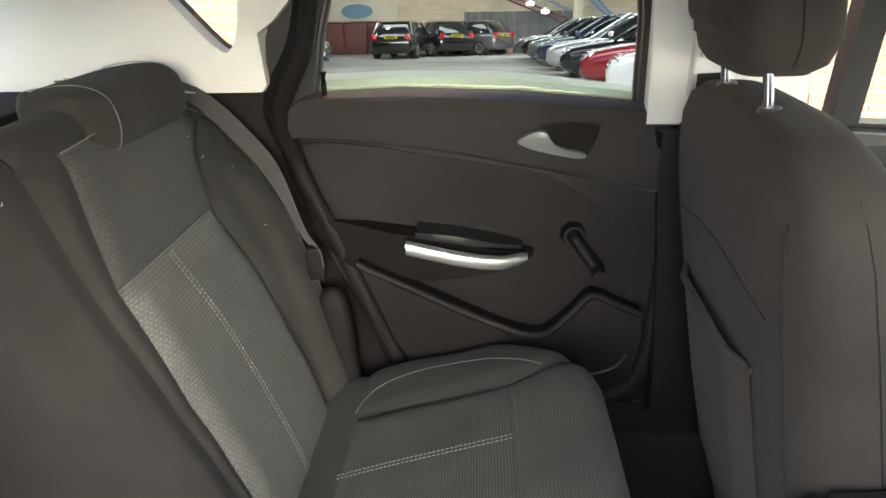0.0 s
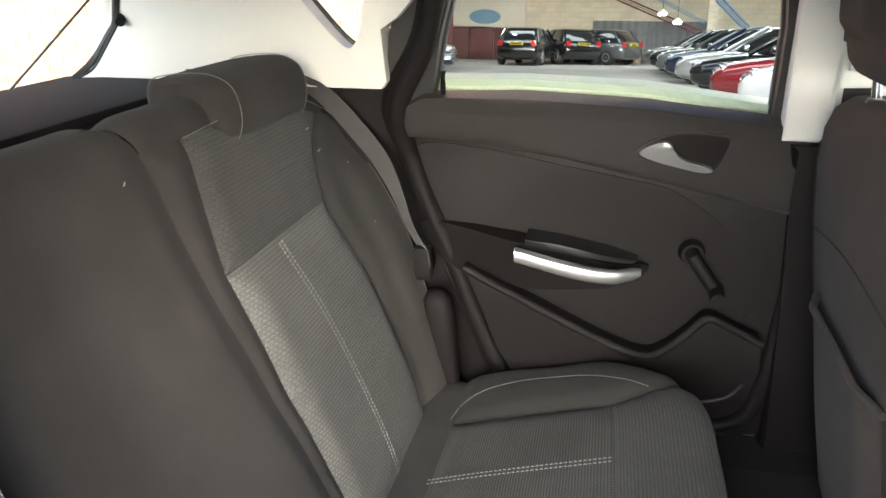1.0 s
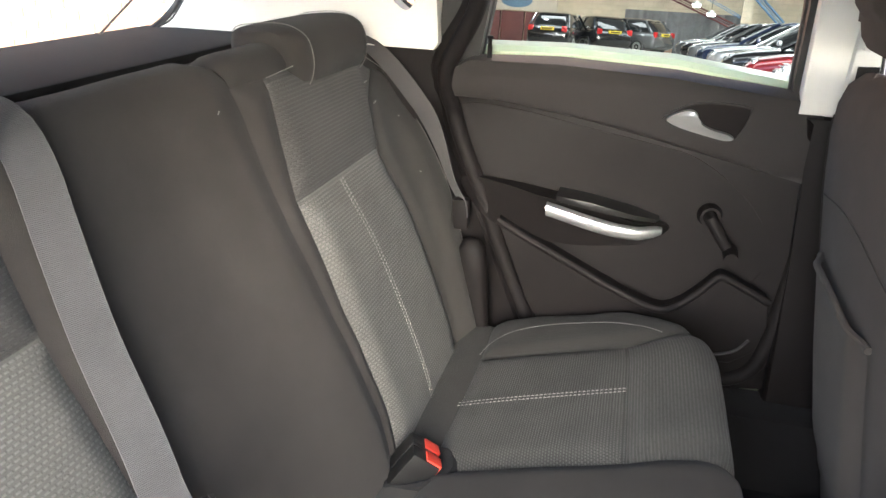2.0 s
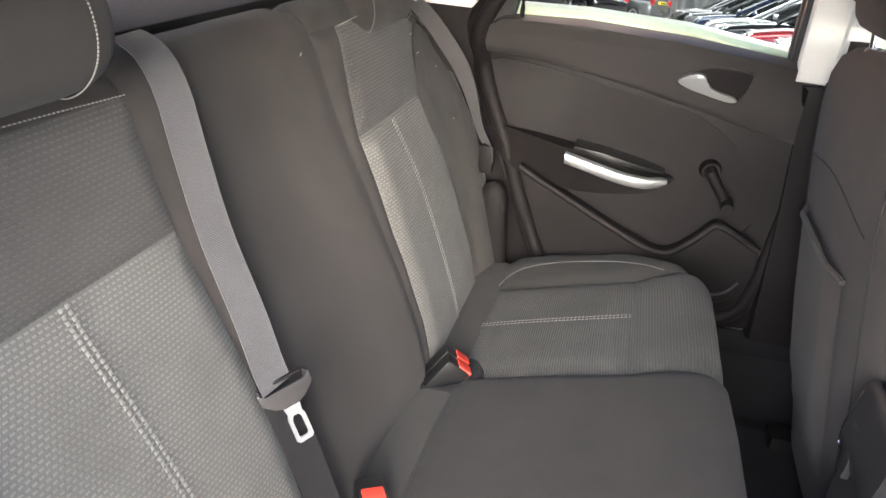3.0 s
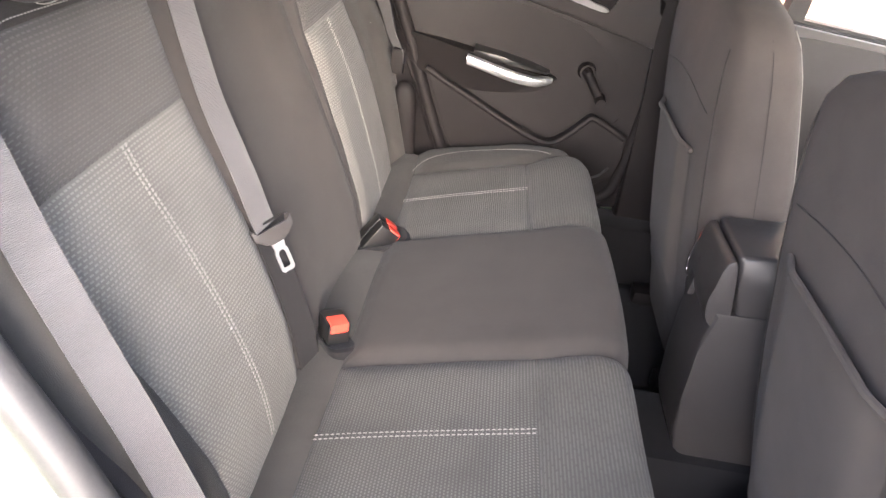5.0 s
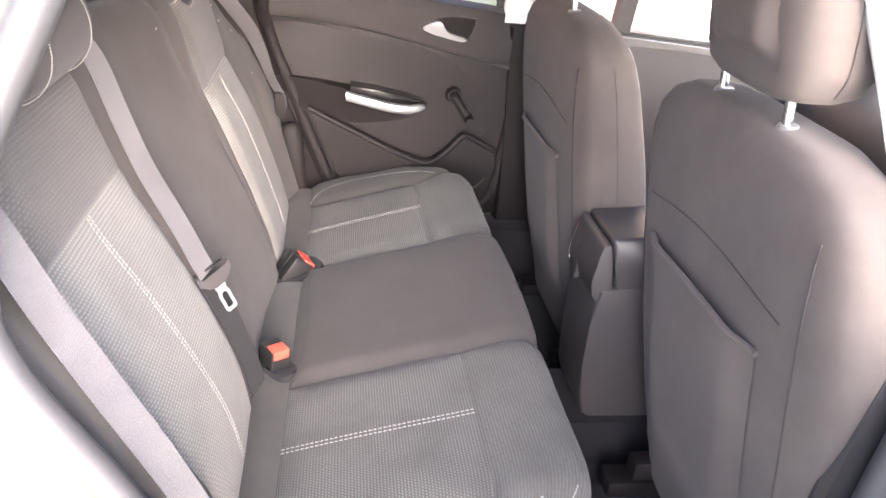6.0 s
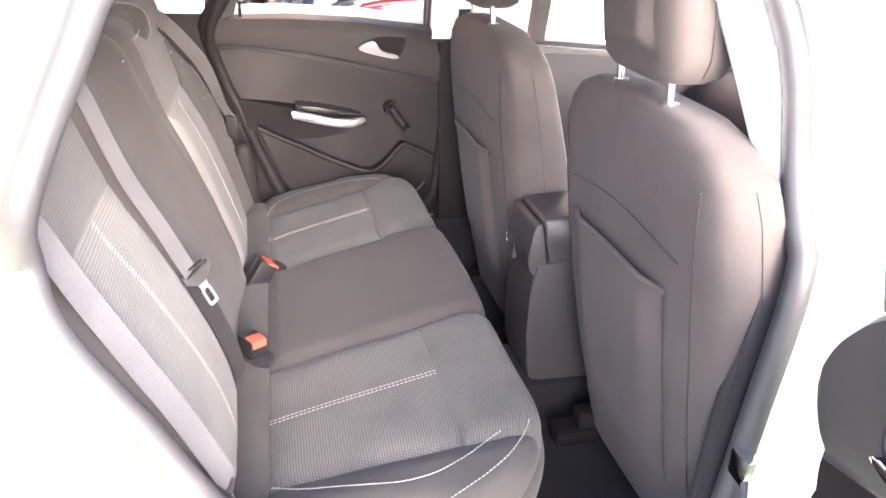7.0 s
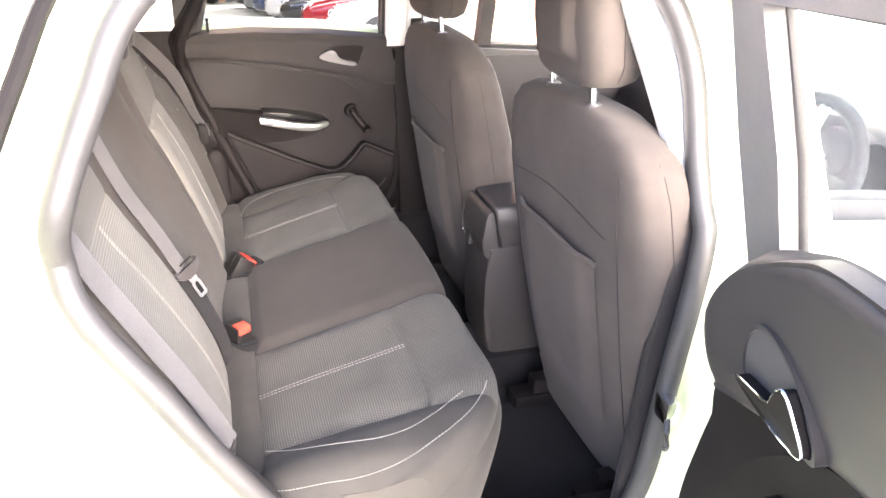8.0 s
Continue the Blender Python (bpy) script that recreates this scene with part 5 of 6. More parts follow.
def rear_door(g, label):
    d = thing("rear_door", (0.548, g * 0.921, 0.38), label, "car door", "rear doors")
    at = lambda u, v, e: V(u, g * (inside(v) + e), v)
    flat = lambda u, v, e: V(u, g * e, v)
    split = [(-0.308, 1.024), (-0.20, 1.020), (-0.03, 0.996), (0.12, 0.966), (0.33, 0.922), (0.412, 0.900)] if g > 0 else [(-0.308, 1.030), (-0.20, 1.026), (-0.03, 1.006), (0.12, 0.978), (0.31, 0.925), (0.388, 0.902)]
    # upper pad, same plastic as the lining; window light put into its paler grey
    top = [(-0.308, 1.072), (-0.262, 1.106), (-0.1, 1.112), (0.1, 1.105), (0.300, 1.084), (0.336, 1.078), (0.374, 1.000), (0.412, 0.915)]
    if g < 0:
        top = [(-0.308, 1.13), (-0.262, 1.178), (-0.1, 1.196), (0.1, 1.200), (0.18, 1.182), (0.252, 1.150), (0.305, 1.105), (0.342, 1.055), (0.370, 0.985), (0.388, 0.918)]
        top = [(p.x, p.y) for p in smooth_line(top, 6)]
    wide = split[-1][0] - split[0][0]

    def pad_y(v):
        return lerp([(0.92, 0.715), (0.97, 0.702), (1.02, 0.692), (1.07, 0.676), (1.10, 0.660), (1.115, 0.668)] if g > 0 else [(0.92, 0.715), (0.97, 0.702), (1.02, 0.692), (1.08, 0.682), (1.15, 0.668), (1.19, 0.660), (1.205, 0.668)], v)

    def padded(u, v):
        x = split[0][0] + wide * u
        lo = float(np.interp(x, [a for a, _ in split], [b for _, b in split]))
        hi = float(np.interp(x, [a for a, _ in top], [b for _, b in top]))
        if v < 0.06:
            return V(x, g * min(0.748 - 0.035 * v / 0.06 + 0.04 * ease(0.945, 1.0, u) ** 2, 0.760), lo - 0.006 * (1 - v / 0.06))
        k = (v - 0.06) / 0.94
        z = lo + (hi - lo) * k
        return V(x, g * (pad_y(z) + 0.04 * ease(0.945, 1.0, u) ** 2 + 0.012 * (1 - k) ** 4 + 0.03 * max(0, k - 0.93) / 0.07), z)

    part("upper_pad", sheet(padded, 56, 24), PLASTIC_TOP, d, "grained upper door pad, lightened as by window light", 60)
    # main lining
    lining = [(-0.345, 1.03), (-0.360, 0.95), (-0.335, 0.86), (-0.28, 0.755), (-0.21, 0.655), (-0.140, 0.56), (-0.06, 0.50), (0.10, 0.47), (0.28, 0.475), (0.40, 0.50), (0.455, 0.58), (0.455, 0.68), (0.428, 0.79), (0.410, 0.86), (0.420, 0.92), (0.365, 1.03)]
    lining = [(x * 0.84 if x < 0 else x - (0.026 if g < 0 and x > 0.35 else 0.0), z) for x, z in lining]
    lining = [(p.x, p.y) for p in smooth_line(lining, 4, True)]
    part("lining", prism(lining, flat, 0.748, 0.79, 0.006), PLASTIC_SOFT, d, "charcoal grained door lining")
    # raised insert with a rounded front end
    ins = [(-0.335, 1.012), (-0.2, 1.010), (-0.05, 0.988), (0.08, 0.968), (0.16, 0.940), (0.24, 0.888), (0.296, 0.825), (0.312, 0.765), (0.295, 0.712), (0.23, 0.680), (0.10, 0.655), (0.0, 0.70), (-0.10, 0.745), (-0.185, 0.79), (-0.26, 0.86), (-0.32, 0.93)]
    ins = [(x * 0.86 if x < 0 else x, z - (0.010 if z > 0.95 else 0.0)) for x, z in ins]
    ins = [(p.x, p.y) for p in smooth_line(ins, 5, True)]
    part("insert", prism(ins, flat, 0.7455, 0.755, 0.002, 2), PLASTIC_SOFT, d, "charcoal grained door insert")
    # armrest with its grip
    arm = smooth_line([(-0.285, 0.856), (-0.20, 0.862), (-0.11, 0.852), (-0.02, 0.838), (0.06, 0.822), (0.115, 0.812), (0.128, 0.800), (0.095, 0.778), (0.03, 0.755), (-0.06, 0.742), (-0.15, 0.752), (-0.235, 0.79)], 4, True)
    arm = [(p.x, p.y) for p in arm]

    def arm_at(u, v, e):
        swell = 0.055 * ease(-0.30, -0.10, u) * (1 - ease(0.06, 0.15, u)) * ease(0.735, 0.80, v)
        return V(u, g * (0.742 - (swell if e < 0.5 else 0)), v)

    part("armrest", prism(arm, arm_at, 0.0, 1.0, 0.006, 3), PLASTIC_SOFT, d, "charcoal armrest")
    cup = [(-0.085, 0.858), (-0.02, 0.851), (0.06, 0.836), (0.108, 0.822), (0.10, 0.818), (0.02, 0.830), (-0.085, 0.846)]
    part("grip_cup", prism(cup, lambda u, v, e: arm_at(u, v, e) - V(0, g * (0.003 if e < 0.5 else -0.003), 0), 0.0, 1.0, 0.001), BUCKLE_BLACK, d, "black grip recess")
    bar = []
    for k in range(17):
        t = k / 16
        x = -0.098 + 0.212 * t
        mid = lerp([(0, 0.840), (0.3, 0.826), (0.6, 0.812), (0.8, 0.808), (1, 0.814)], t)
        half = lerp([(0, 0.0125), (0.5, 0.013), (0.8, 0.012), (0.95, 0.010), (1, 0.005)], t)
        y = lerp([(0, 0.654), (0.4, 0.652), (0.8, 0.664), (1, 0.680)], t)
        bar.append((x, y, mid, half))
    rings = [[V(x, g * (y + 0.010 * b), z + h * a) for a, b in oval(16, 3.2)] for x, y, z, h in bar]
    part("grip_strip", loft(rings), SILVER, d, "satin silver grip strip")
    # map pocket along the bottom
    lip = [(-0.196, 0.790), (-0.15, 0.766), (-0.07, 0.728), (0.01, 0.690), (0.08, 0.660), (0.125, 0.647), (0.155, 0.654), (0.195, 0.690), (0.222, 0.722), (0.238, 0.730), (0.268, 0.718), (0.325, 0.690)]
    lip_s = smooth_line(lip, 4)
    low = [(0.330, 0.64), (0.315, 0.585), (0.275, 0.555), (0.18, 0.548), (0.05, 0.545), (-0.08, 0.56), (-0.13, 0.63)]
    pocket = [(p.x, p.y) for p in lip_s] + low
    part("map_pocket", prism(pocket, flat, 0.700, 0.75, 0.010, 3), PLASTIC_SOFT, d, "charcoal map pocket")
    part("pocket_lip", tube([V(p.x, g * 0.702, p.y) for p in lip_s], 0.008, 10, up=V(0, 1, 0)), PLASTIC_SOFT, d, "charcoal raised pocket lip")
    kick = smooth_line([(0.12, 0.580), (0.17, 0.574), (0.226, 0.567), (0.278, 0.582), (0.302, 0.610)], 5)
    part("lower_trim", tube([V(p.x, g * 0.698, p.y) for p in kick], 0.003, 6), PLASTIC_TOP, d, "raised lower edge")
    # release lever in its recess
    rec_o = smooth_line([(0.082, 1.018), (0.115, 1.046), (0.16, 1.060), (0.225, 1.058), (0.240, 1.048), (0.232, 1.010), (0.216, 0.984), (0.198, 0.982), (0.14, 0.994), (0.10, 1.003)], 4, True)
    if g < 0:
        rec_o = smooth_line([(0.248, 1.002), (0.250, 1.030), (0.239, 1.062), (0.216, 1.084), (0.190, 1.088), (0.160, 1.075), (0.132, 1.051), (0.110, 1.022), (0.104, 0.994), (0.113, 0.982), (0.160, 0.986), (0.215, 0.992)], 4, True)
    rec_o = [(p.x, p.y) for p in rec_o]
    c = (0.165, 1.022) if g > 0 else (0.178, 1.034)
    if g > 0:
        rec_o = [(c[0] + (x - c[0]) * 0.94, c[1] + (z - c[1]) * 0.90) for x, z in rec_o]
    rec_i = [(c[0] + (x - c[0]) * 0.93, c[1] + (z - c[1]) * 0.90) for x, z in rec_o]
    hy = lambda v: pad_y(v)
    part("handle_bezel", ring_plate(rec_o, rec_i, lambda u, v, e: V(u, g * (hy(v) + e), v), -0.005, 0.012), PLASTIC_TOP, d, "handle surround")
    # recess colour carries the light: grey on the open door, charcoal in the shade
    part("recess", prism(rec_i, lambda u, v, e: V(u, g * (hy(v) + e), v), -0.002, 0.02), PLASTIC_SOFT if g > 0 else PLASTIC_GREY, d, "handle recess")
    lev = smooth_line([(0.088, 1.019), (0.108, 1.036), (0.130, 1.043), (0.143, 1.036), (0.150, 1.020), (0.170, 1.007), (0.205, 0.998), (0.214, 0.990), (0.198, 0.986), (0.150, 0.996), (0.110, 1.006)], 4, True)
    if g < 0:
        lev = smooth_line([(0.238, 1.008), (0.205, 1.012), (0.180, 1.015), (0.167, 1.020), (0.158, 1.036), (0.148, 1.049), (0.137, 1.045), (0.123, 1.020), (0.114, 0.998), (0.119, 0.987), (0.150, 0.990), (0.195, 0.997)], 4, True)
    part("release_lever", prism([(c[0] + (p.x - c[0]) * (0.92 if g > 0 else 1.0), c[1] + (p.y - c[1]) * (0.85 if g > 0 else 1.0)) for p in lev], lambda u, v, e: V(u, g * (hy(v) + e - 0.006 * ease(0.10, 0.16, u)), v), -0.014, 0.004, 0.004, 3), SILVER if g > 0 else PLASTIC, d, "bright metal release lever" if g > 0 else "dark release lever")
    if g < 0:
        part("lever_rim", tube([V(p.x, g * (hy(p.y) - 0.012 - 0.006 * ease(0.10, 0.16, p.x)), p.y) for p in lev], 0.002, 8, closed=True, up=V(0, 1, 0)), CHROME, d, "chrome rim of the lever")
    # window winder
    part("winder_plate", tube([V(0.198, g * 0.742, 0.836), V(0.199, g * 0.722, 0.836)], lambda t: 0.023 - 0.004 * t, 24), PLASTIC, d, "round black winder base")
    part("winder_arm", tube([V(0.198, g * 0.722, 0.838), V(0.200, g * 0.712, 0.836), V(0.222, g * 0.700, 0.805), V(0.240, g * 0.700, 0.780)], lambda t: 0.0135 - 0.004 * t, 14), PLASTIC, d, "black winder arm")
    part("winder_knob", tube([V(0.240, g * 0.712, 0.782), V(0.241, g * 0.668, 0.778)], lambda t: 0.0135 if t < 0.7 else 0.0125, 18), PLASTIC_SOFT, d, "charcoal winder knob")
    # lock pin
    part("lock_pin", tube([V(-0.226, g * 0.675, 1.095), V(-0.226, g * 0.673, 1.124), V(-0.226, g * 0.673, 1.142)], lambda t: 0.0045 if t < 0.6 else 0.006, 10), PLASTIC, d, "black lock pin")
    # window frame, glass and weatherstrip
    win = [(-0.252, 1.080), (-0.10, 1.084), (0.10, 1.077), (0.292, 1.050), (0.285, 1.22), (0.262, 1.372), (0.05, 1.384), (-0.12, 1.378), (-0.196, 1.290), (-0.225, 1.20)]
    rim = [(-0.335, 1.050), (-0.10, 1.060), (0.10, 1.055), (0.320, 1.02), (0.312, 1.22), (0.290, 1.415), (0.05, 1.428), (-0.16, 1.420), (-0.262, 1.315), (-0.310, 1.20)]
    if g < 0:
        win = [(-0.252, 1.165), (-0.10, 1.175), (0.10, 1.172), (0.265, 1.135), (0.258, 1.25), (0.252, 1.402), (0.05, 1.410), (-0.12, 1.404), (-0.196, 1.330), (-0.225, 1.24)]
        rim = [(-0.335, 1.130), (-0.10, 1.140), (0.10, 1.138), (0.350, 1.085), (0.340, 1.25), (0.330, 1.440), (0.05, 1.448), (-0.16, 1.440), (-0.262, 1.345), (-0.310, 1.24)]
    out = 0.0 if g > 0 else 0.05
    if g < 0:
        cap = [[V(x, g * y, z) for y, z in ((0.672, h - 0.012), (0.668, h - 0.003), (0.690, h + 0.001), (inside(h) + 0.050, h - 0.002), (inside(h) + 0.060, h - 0.012), (inside(h) + 0.060, h - 0.04), (0.69, h - 0.04))] for x, h in [(p.x, p.y) for p in smooth_line([(-0.262, 1.176), (-0.1, 1.194), (0.1, 1.198), (0.17, 1.180), (0.225, 1.152)], 6)]]
        part("sill_cap", loft(cap), PLASTIC_TOP, d, "grey grained window sill cap", 60)
    # one frame colour for both doors, lightened on the open one to imitate daylight
    part("window_frame", ring_plate(rim, win, at, out + 0.012, out + 0.032), SEAL_LIT if g < 0 else RUBBER, d, "dark grey window frame", 30)
    part("outer_frame", ring_plate(rim, win, at, out + 0.0325, out + (0.075 if g > 0 else 0.046)), SEAL_LIT if g < 0 else RUBBER, d, "dark outer window frame", 30)
    part("glass_seal", tube([at(u, v, out + 0.040) for u, v in win], 0.006, 8, closed=True, up=V(0, 1, 0)), RUBBER, d, "black rubber glass seal")
    part("glass", pane_of(win, at, out + 0.045), GLASS, d).visible_shadow = False
    strip = [V(x, g * (inside(z) + 0.152), z + 0.012) for x, z in ((-0.25, 1.107), (-0.10, 1.112), (0.10, 1.105), (0.292, 1.078))]
    rise = 0.0 if g > 0 else 0.075
    if g < 0:
        part("weatherstrip", tube(smooth_line(strip, 4), 0.003, 8), RUBBER, d, "black weatherstrip")
    ledge = [[V(x + 0.0, g * (inside(z) + y), z + h) for y, h in ((out + 0.055, -0.03), (out + 0.055, 0.004), (out + 0.065, 0.014 - 0.3 * out), (0.140, 0.014 - 0.3 * out), (0.156, 0.0), (0.165, -0.04 - rise))] for x, z in ((-0.30, 1.104 + rise), (-0.10, 1.110 + rise), (0.10, 1.103 + rise), (0.32, 1.074), (0.42, 1.055))]
    part("outer_ledge", loft(ledge), PAINT, d, "pale painted window ledge")
    skin = [(p.x, p.y) for p in smooth_line([(-0.40, 1.045), (-0.445, 0.98), (-0.385, 0.83), (-0.24, 0.62), (-0.13, 0.46), (0.02, 0.40), (0.40, 0.40), (0.50, 0.44), (0.52, 0.7), (0.50, 1.0), (0.30, 1.04), (0.0, 1.06)], 3, True)]
    part("skin", prism(skin, lambda u, v, e: V(u, g * (outside(v) - e), v), 0.0, 0.02), PAINT, d, "pale painted door skin")
    part("door_core", prism([(p.x, p.y) for p in smooth_line([(-0.34, 1.04), (-0.36, 0.95), (-0.28, 0.755), (-0.14, 0.56), (-0.02, 0.46), (0.25, 0.45), (0.33, 0.50), (0.35, 0.8), (0.345, 1.03)], 3, True)], lambda u, v, e: V(u, g * (e if e < 0.8 else outside(v) - 0.03), v), 0.785, 0.9), PAINT, d, "pale painted door shell")
    return d


rear_door(1, "charcoal trimmed rear passenger door, closed, with winder and silver grip")
opened = rear_door(-1, "charcoal trimmed rear passenger door, swung open")
opened.rotation_euler = (0, 0, radians(82))
opened.location = (0.578, -0.878, 0.38)
part("latch_hook", tube([V(0.470, -0.80, 0.672), V(0.462, -0.815, 0.650), V(0.468, -0.812, 0.618), V(0.476, -0.80, 0.60)], 0.006, 8), PLASTIC_GREY, car, "grey check strap")
part("latch", box((0.462, -0.808, 0.655), (0.490, -0.765, 0.700), 0.006), CHROME, car, "steel door check strap bracket")
part("door_striker", tube(smooth_line([V(-0.352, -0.815, 0.790), V(-0.385, -0.862, 0.792), V(-0.398, -0.872, 0.772), V(-0.398, -0.866, 0.752), V(-0.375, -0.825, 0.745)], 4), 0.0045, 8), SILVER, car, "bright steel door striker")
part("striker_plate", box((-0.388, -0.850, 0.750), (-0.372, -0.842, 0.785), 0.003), SILVER, car, "steel striker plate")

# ---------------------------------------------------------------- yard, wall and hall
ground = bmesh.new()
FALL, TURN = radians(5.3), radians(-1.9)
HALL = Matrix.Translation((0, 1.5, 0)) @ Matrix.Rotation(TURN, 4, "Z") @ Matrix.Rotation(-FALL, 4, "X")


def ground_height(x, y):
    """Level round the car, then sloping down along the hall."""
    run = math.cos(TURN) * (y - 1.5) - math.sin(TURN) * x
    return -max(run, 0.0) * math.tan(FALL)


ys = [-90, -40, -15, -6, -2, 0, 1, 1.5, 2, 4, 10, 20, 30, 45, 60]
xs = [-90, -40, -15, -6, -2, 2, 6, 15, 40, 90]
grid = [[ground.verts.new(V(x, y, ground_height(x, y))) for y in ys] for x in xs]
for a, b in zip(grid, grid[1:]):
    for i in range(len(ys) - 1):
        ground.faces.new((a[i], a[i + 1], b[i + 1], b[i]))
structure("ground", ground, CONCRETE, "worn pale concrete yard sloping down into the hall", "ground")


def slab(name, lo, hi, mat, label, category, m=None):
    return structure(name, box(lo, hi, 0.0, m), mat, label, category)


wall_1 = slab("wall_1", (-14, 4.0, -0.6), (-1.20, 4.3, 4.2), MORTAR, "orange brick wall beside the hall doorway", "wall")
wall_2 = slab("wall_2", (1.60, 4.0, -0.6), (2.27, 4.3, 4.2), MORTAR, "orange brick pier beside the hall doorway", "wall")
slab("wall_3", (2.27, 4.02, -0.6), (14, 4.3, 4.2), WHITEWASH, "white rendered wall of the hall", "wall")
slab("lintel", (-1.20, 4.0, 3.2), (1.60, 4.3, 4.2), BRICKWORK, "brick lintel over the hall doorway", "wall")
slab("wall_4", (-14, 36.0, -0.2), (14, 36.4, 6.0), BLOCKWORK, "cream painted blockwork back wall", "wall", HALL)
slab("wall_5", (-14.3, 2.8, -0.6), (-14, 36.2, 6.0), BLOCKWORK, "cream painted blockwork side wall", "wall", HALL)
slab("wall_6", (14, 2.8, -0.6), (14.3, 36.2, 6.0), BLOCKWORK, "cream painted blockwork side wall", "wall", HALL)
slab("ceiling", (-14.3, 2.8, 5.6), (14.3, 36.4, 5.8), speckled("grey_roof_sheet", (0.3, 0.3, 0.29), (0.2, 0.2, 0.2), 0.7, 8.0, 0.1, 0.5), "grey sheet roof of the hall", "ceiling", HALL)
TUBE = glowing("lamp_glow", (1.0, 0.95, 0.85), 12.0)
for x in (-6, 2.2, 7):
    for y in (9, 19, 29):
        lamp = thing("hall_lamp", HALL @ V(x, y, 3.4), "round hanging hall lamp, lit", "lamp", "hall lamps")
        at = lambda a, b, c, x=x, y=y: HALL @ V(x + a, y + b, 3.4 + c)
        part("shade", tube([at(0, 0, 0.02), at(0, 0, 0.18)], lambda t: 0.28 - 0.2 * t, 18), SILVER, lamp, "grey metal shade")
        part("bulb", tube([at(0, 0, -0.06), at(0, 0, 0.03)], lambda t: 0.14 + 0.06 * t, 14), TUBE, lamp, "glowing bulb")
        part("cable", tube([at(0, 0, 0.18), at(0, 0, 2.21)], 0.012, 6), RUBBER, lamp)
for y in (10, 20, 30):
    light = new("hall_light", bpy.data.lights.new("hall_light", "AREA"))
    light.data.shape, light.data.size, light.data.size_y, light.data.energy, light.data.color = "RECTANGLE", 14, 2.0, 100, (1.0, 0.95, 0.84)
    light.matrix_world = HALL @ Matrix.Translation((0, y, 5.0))

# back wall furnishings
TARP = speckled("grey_tarpaulin", (0.16, 0.165, 0.17), (0.10, 0.10, 0.105), 0.6, 5.0, 0.3, 0.6, distance=0.03)
MAROON = speckled("maroon_paint", (0.11, 0.03, 0.028), (0.07, 0.02, 0.02), 0.6, 30.0, 0.1, 0.8)
BOARD = speckled("cream_board", (0.55, 0.52, 0.44), (0.45, 0.42, 0.36), 0.7, 20.0, 0.1, 0.6)
BLUE = speckled("blue_paint", (0.12, 0.22, 0.34), (0.09, 0.17, 0.28), 0.6, 20.0, 0.1, 0.9)
slate = thing("tarpaulin", HALL @ V(-0.6, 35.9, 0), "grey tarpaulin hung along the back wall", "tarpaulin")
part("sheet", sheet(lambda u, v: HALL @ V(-2.6 + 5.2 * u, 35.85 + 0.05 * math.sin(40 * u) * (1 - 0.5 * v) + 0.03 * math.sin(93 * u), 0.0 + 1.85 * v), 90, 6), TARP, slate)
doors = thing("storage_doors", HALL @ V(-8.3, 35.8, 0), "maroon storage doors under a cream board", "door")
for k in range(4):
    part("leaf", box((-10.6 + 1.15 * k, 35.75, 0.0), (-9.5 + 1.15 * k, 35.9, 1.45), 0.02, HALL), MAROON, doors)
sign = thing("sign_board", HALL @ V(-8.3, 35.8, 2.2), "cream board with a blue painted patch", "sign")
part("board", box((-10.7, 35.7, 1.5), (-5.7, 35.85, 2.7), 0.02, HALL), BOARD, sign)
part("patch", loft([[HALL @ V(-7.6 + 0.75 * a, y, 1.95 + 0.33 * b) for a, b in oval(20, 2)] for y in (35.69, 35.66)]), BLUE, sign, "blue painted patch")
for (xa, za), (xb, zb), w, mat2, label in (((-1.6, 2.80), (2.3, 1.24), 0.10, MAROON, "maroon steel roof beam"), ((2.5, 2.80), (3.9, 1.50), 0.14, BLUE, "blue steel roof beam"), ((-0.3, 2.95), (2.2, 1.75), 0.05, BLUE, "slim blue steel roof brace")):
    beam = thing("roof_beam", HALL @ V(xb, 33.5, zb), label, "beam", "roof beams")
    for off, r in ((w, 0.35 * w), (0.0, 0.16 * w), (-w, 0.35 * w)):
        part("flange", tube([HALL @ V(xa, 33.5, za + off), HALL @ V(xb, 33.5, zb + off)], r, 4), mat2, beam)
slab("column", (2.25, 33.55, -0.2), (2.65, 33.85, 5.6), BLOCKWORK, "cream painted column in the hall", "column", HALL)
slab("post", (-8.75, 33.4, -0.2), (-8.6, 33.55, 5.6), MAROON, "dark steel post in the hall", "post", HALL)
for x, z in ((0.40, 2.05), (0.98, 1.74)):
    lamp = thing("hall_lamp", HALL @ V(x, 31.0, z), "round hanging hall lamp, lit", "lamp", "hall lamps")
    at = lambda a, b, c, x=x, z=z: HALL @ V(x + a, 31.0 + b, z + c)
    part("shade", tube([at(0, 0, 0.02), at(0, 0, 0.16)], lambda t: 0.20 - 0.14 * t, 18), SILVER, lamp, "grey metal shade")
    part("bulb", tube([at(0, 0, -0.07), at(0, 0, 0.03)], lambda t: 0.12 + 0.05 * t, 14), TUBE, lamp, "glowing bulb")
    part("cable", tube([at(0, 0, 0.16), at(0, 0, 5.6 - z)], 0.010, 6), RUBBER, lamp)
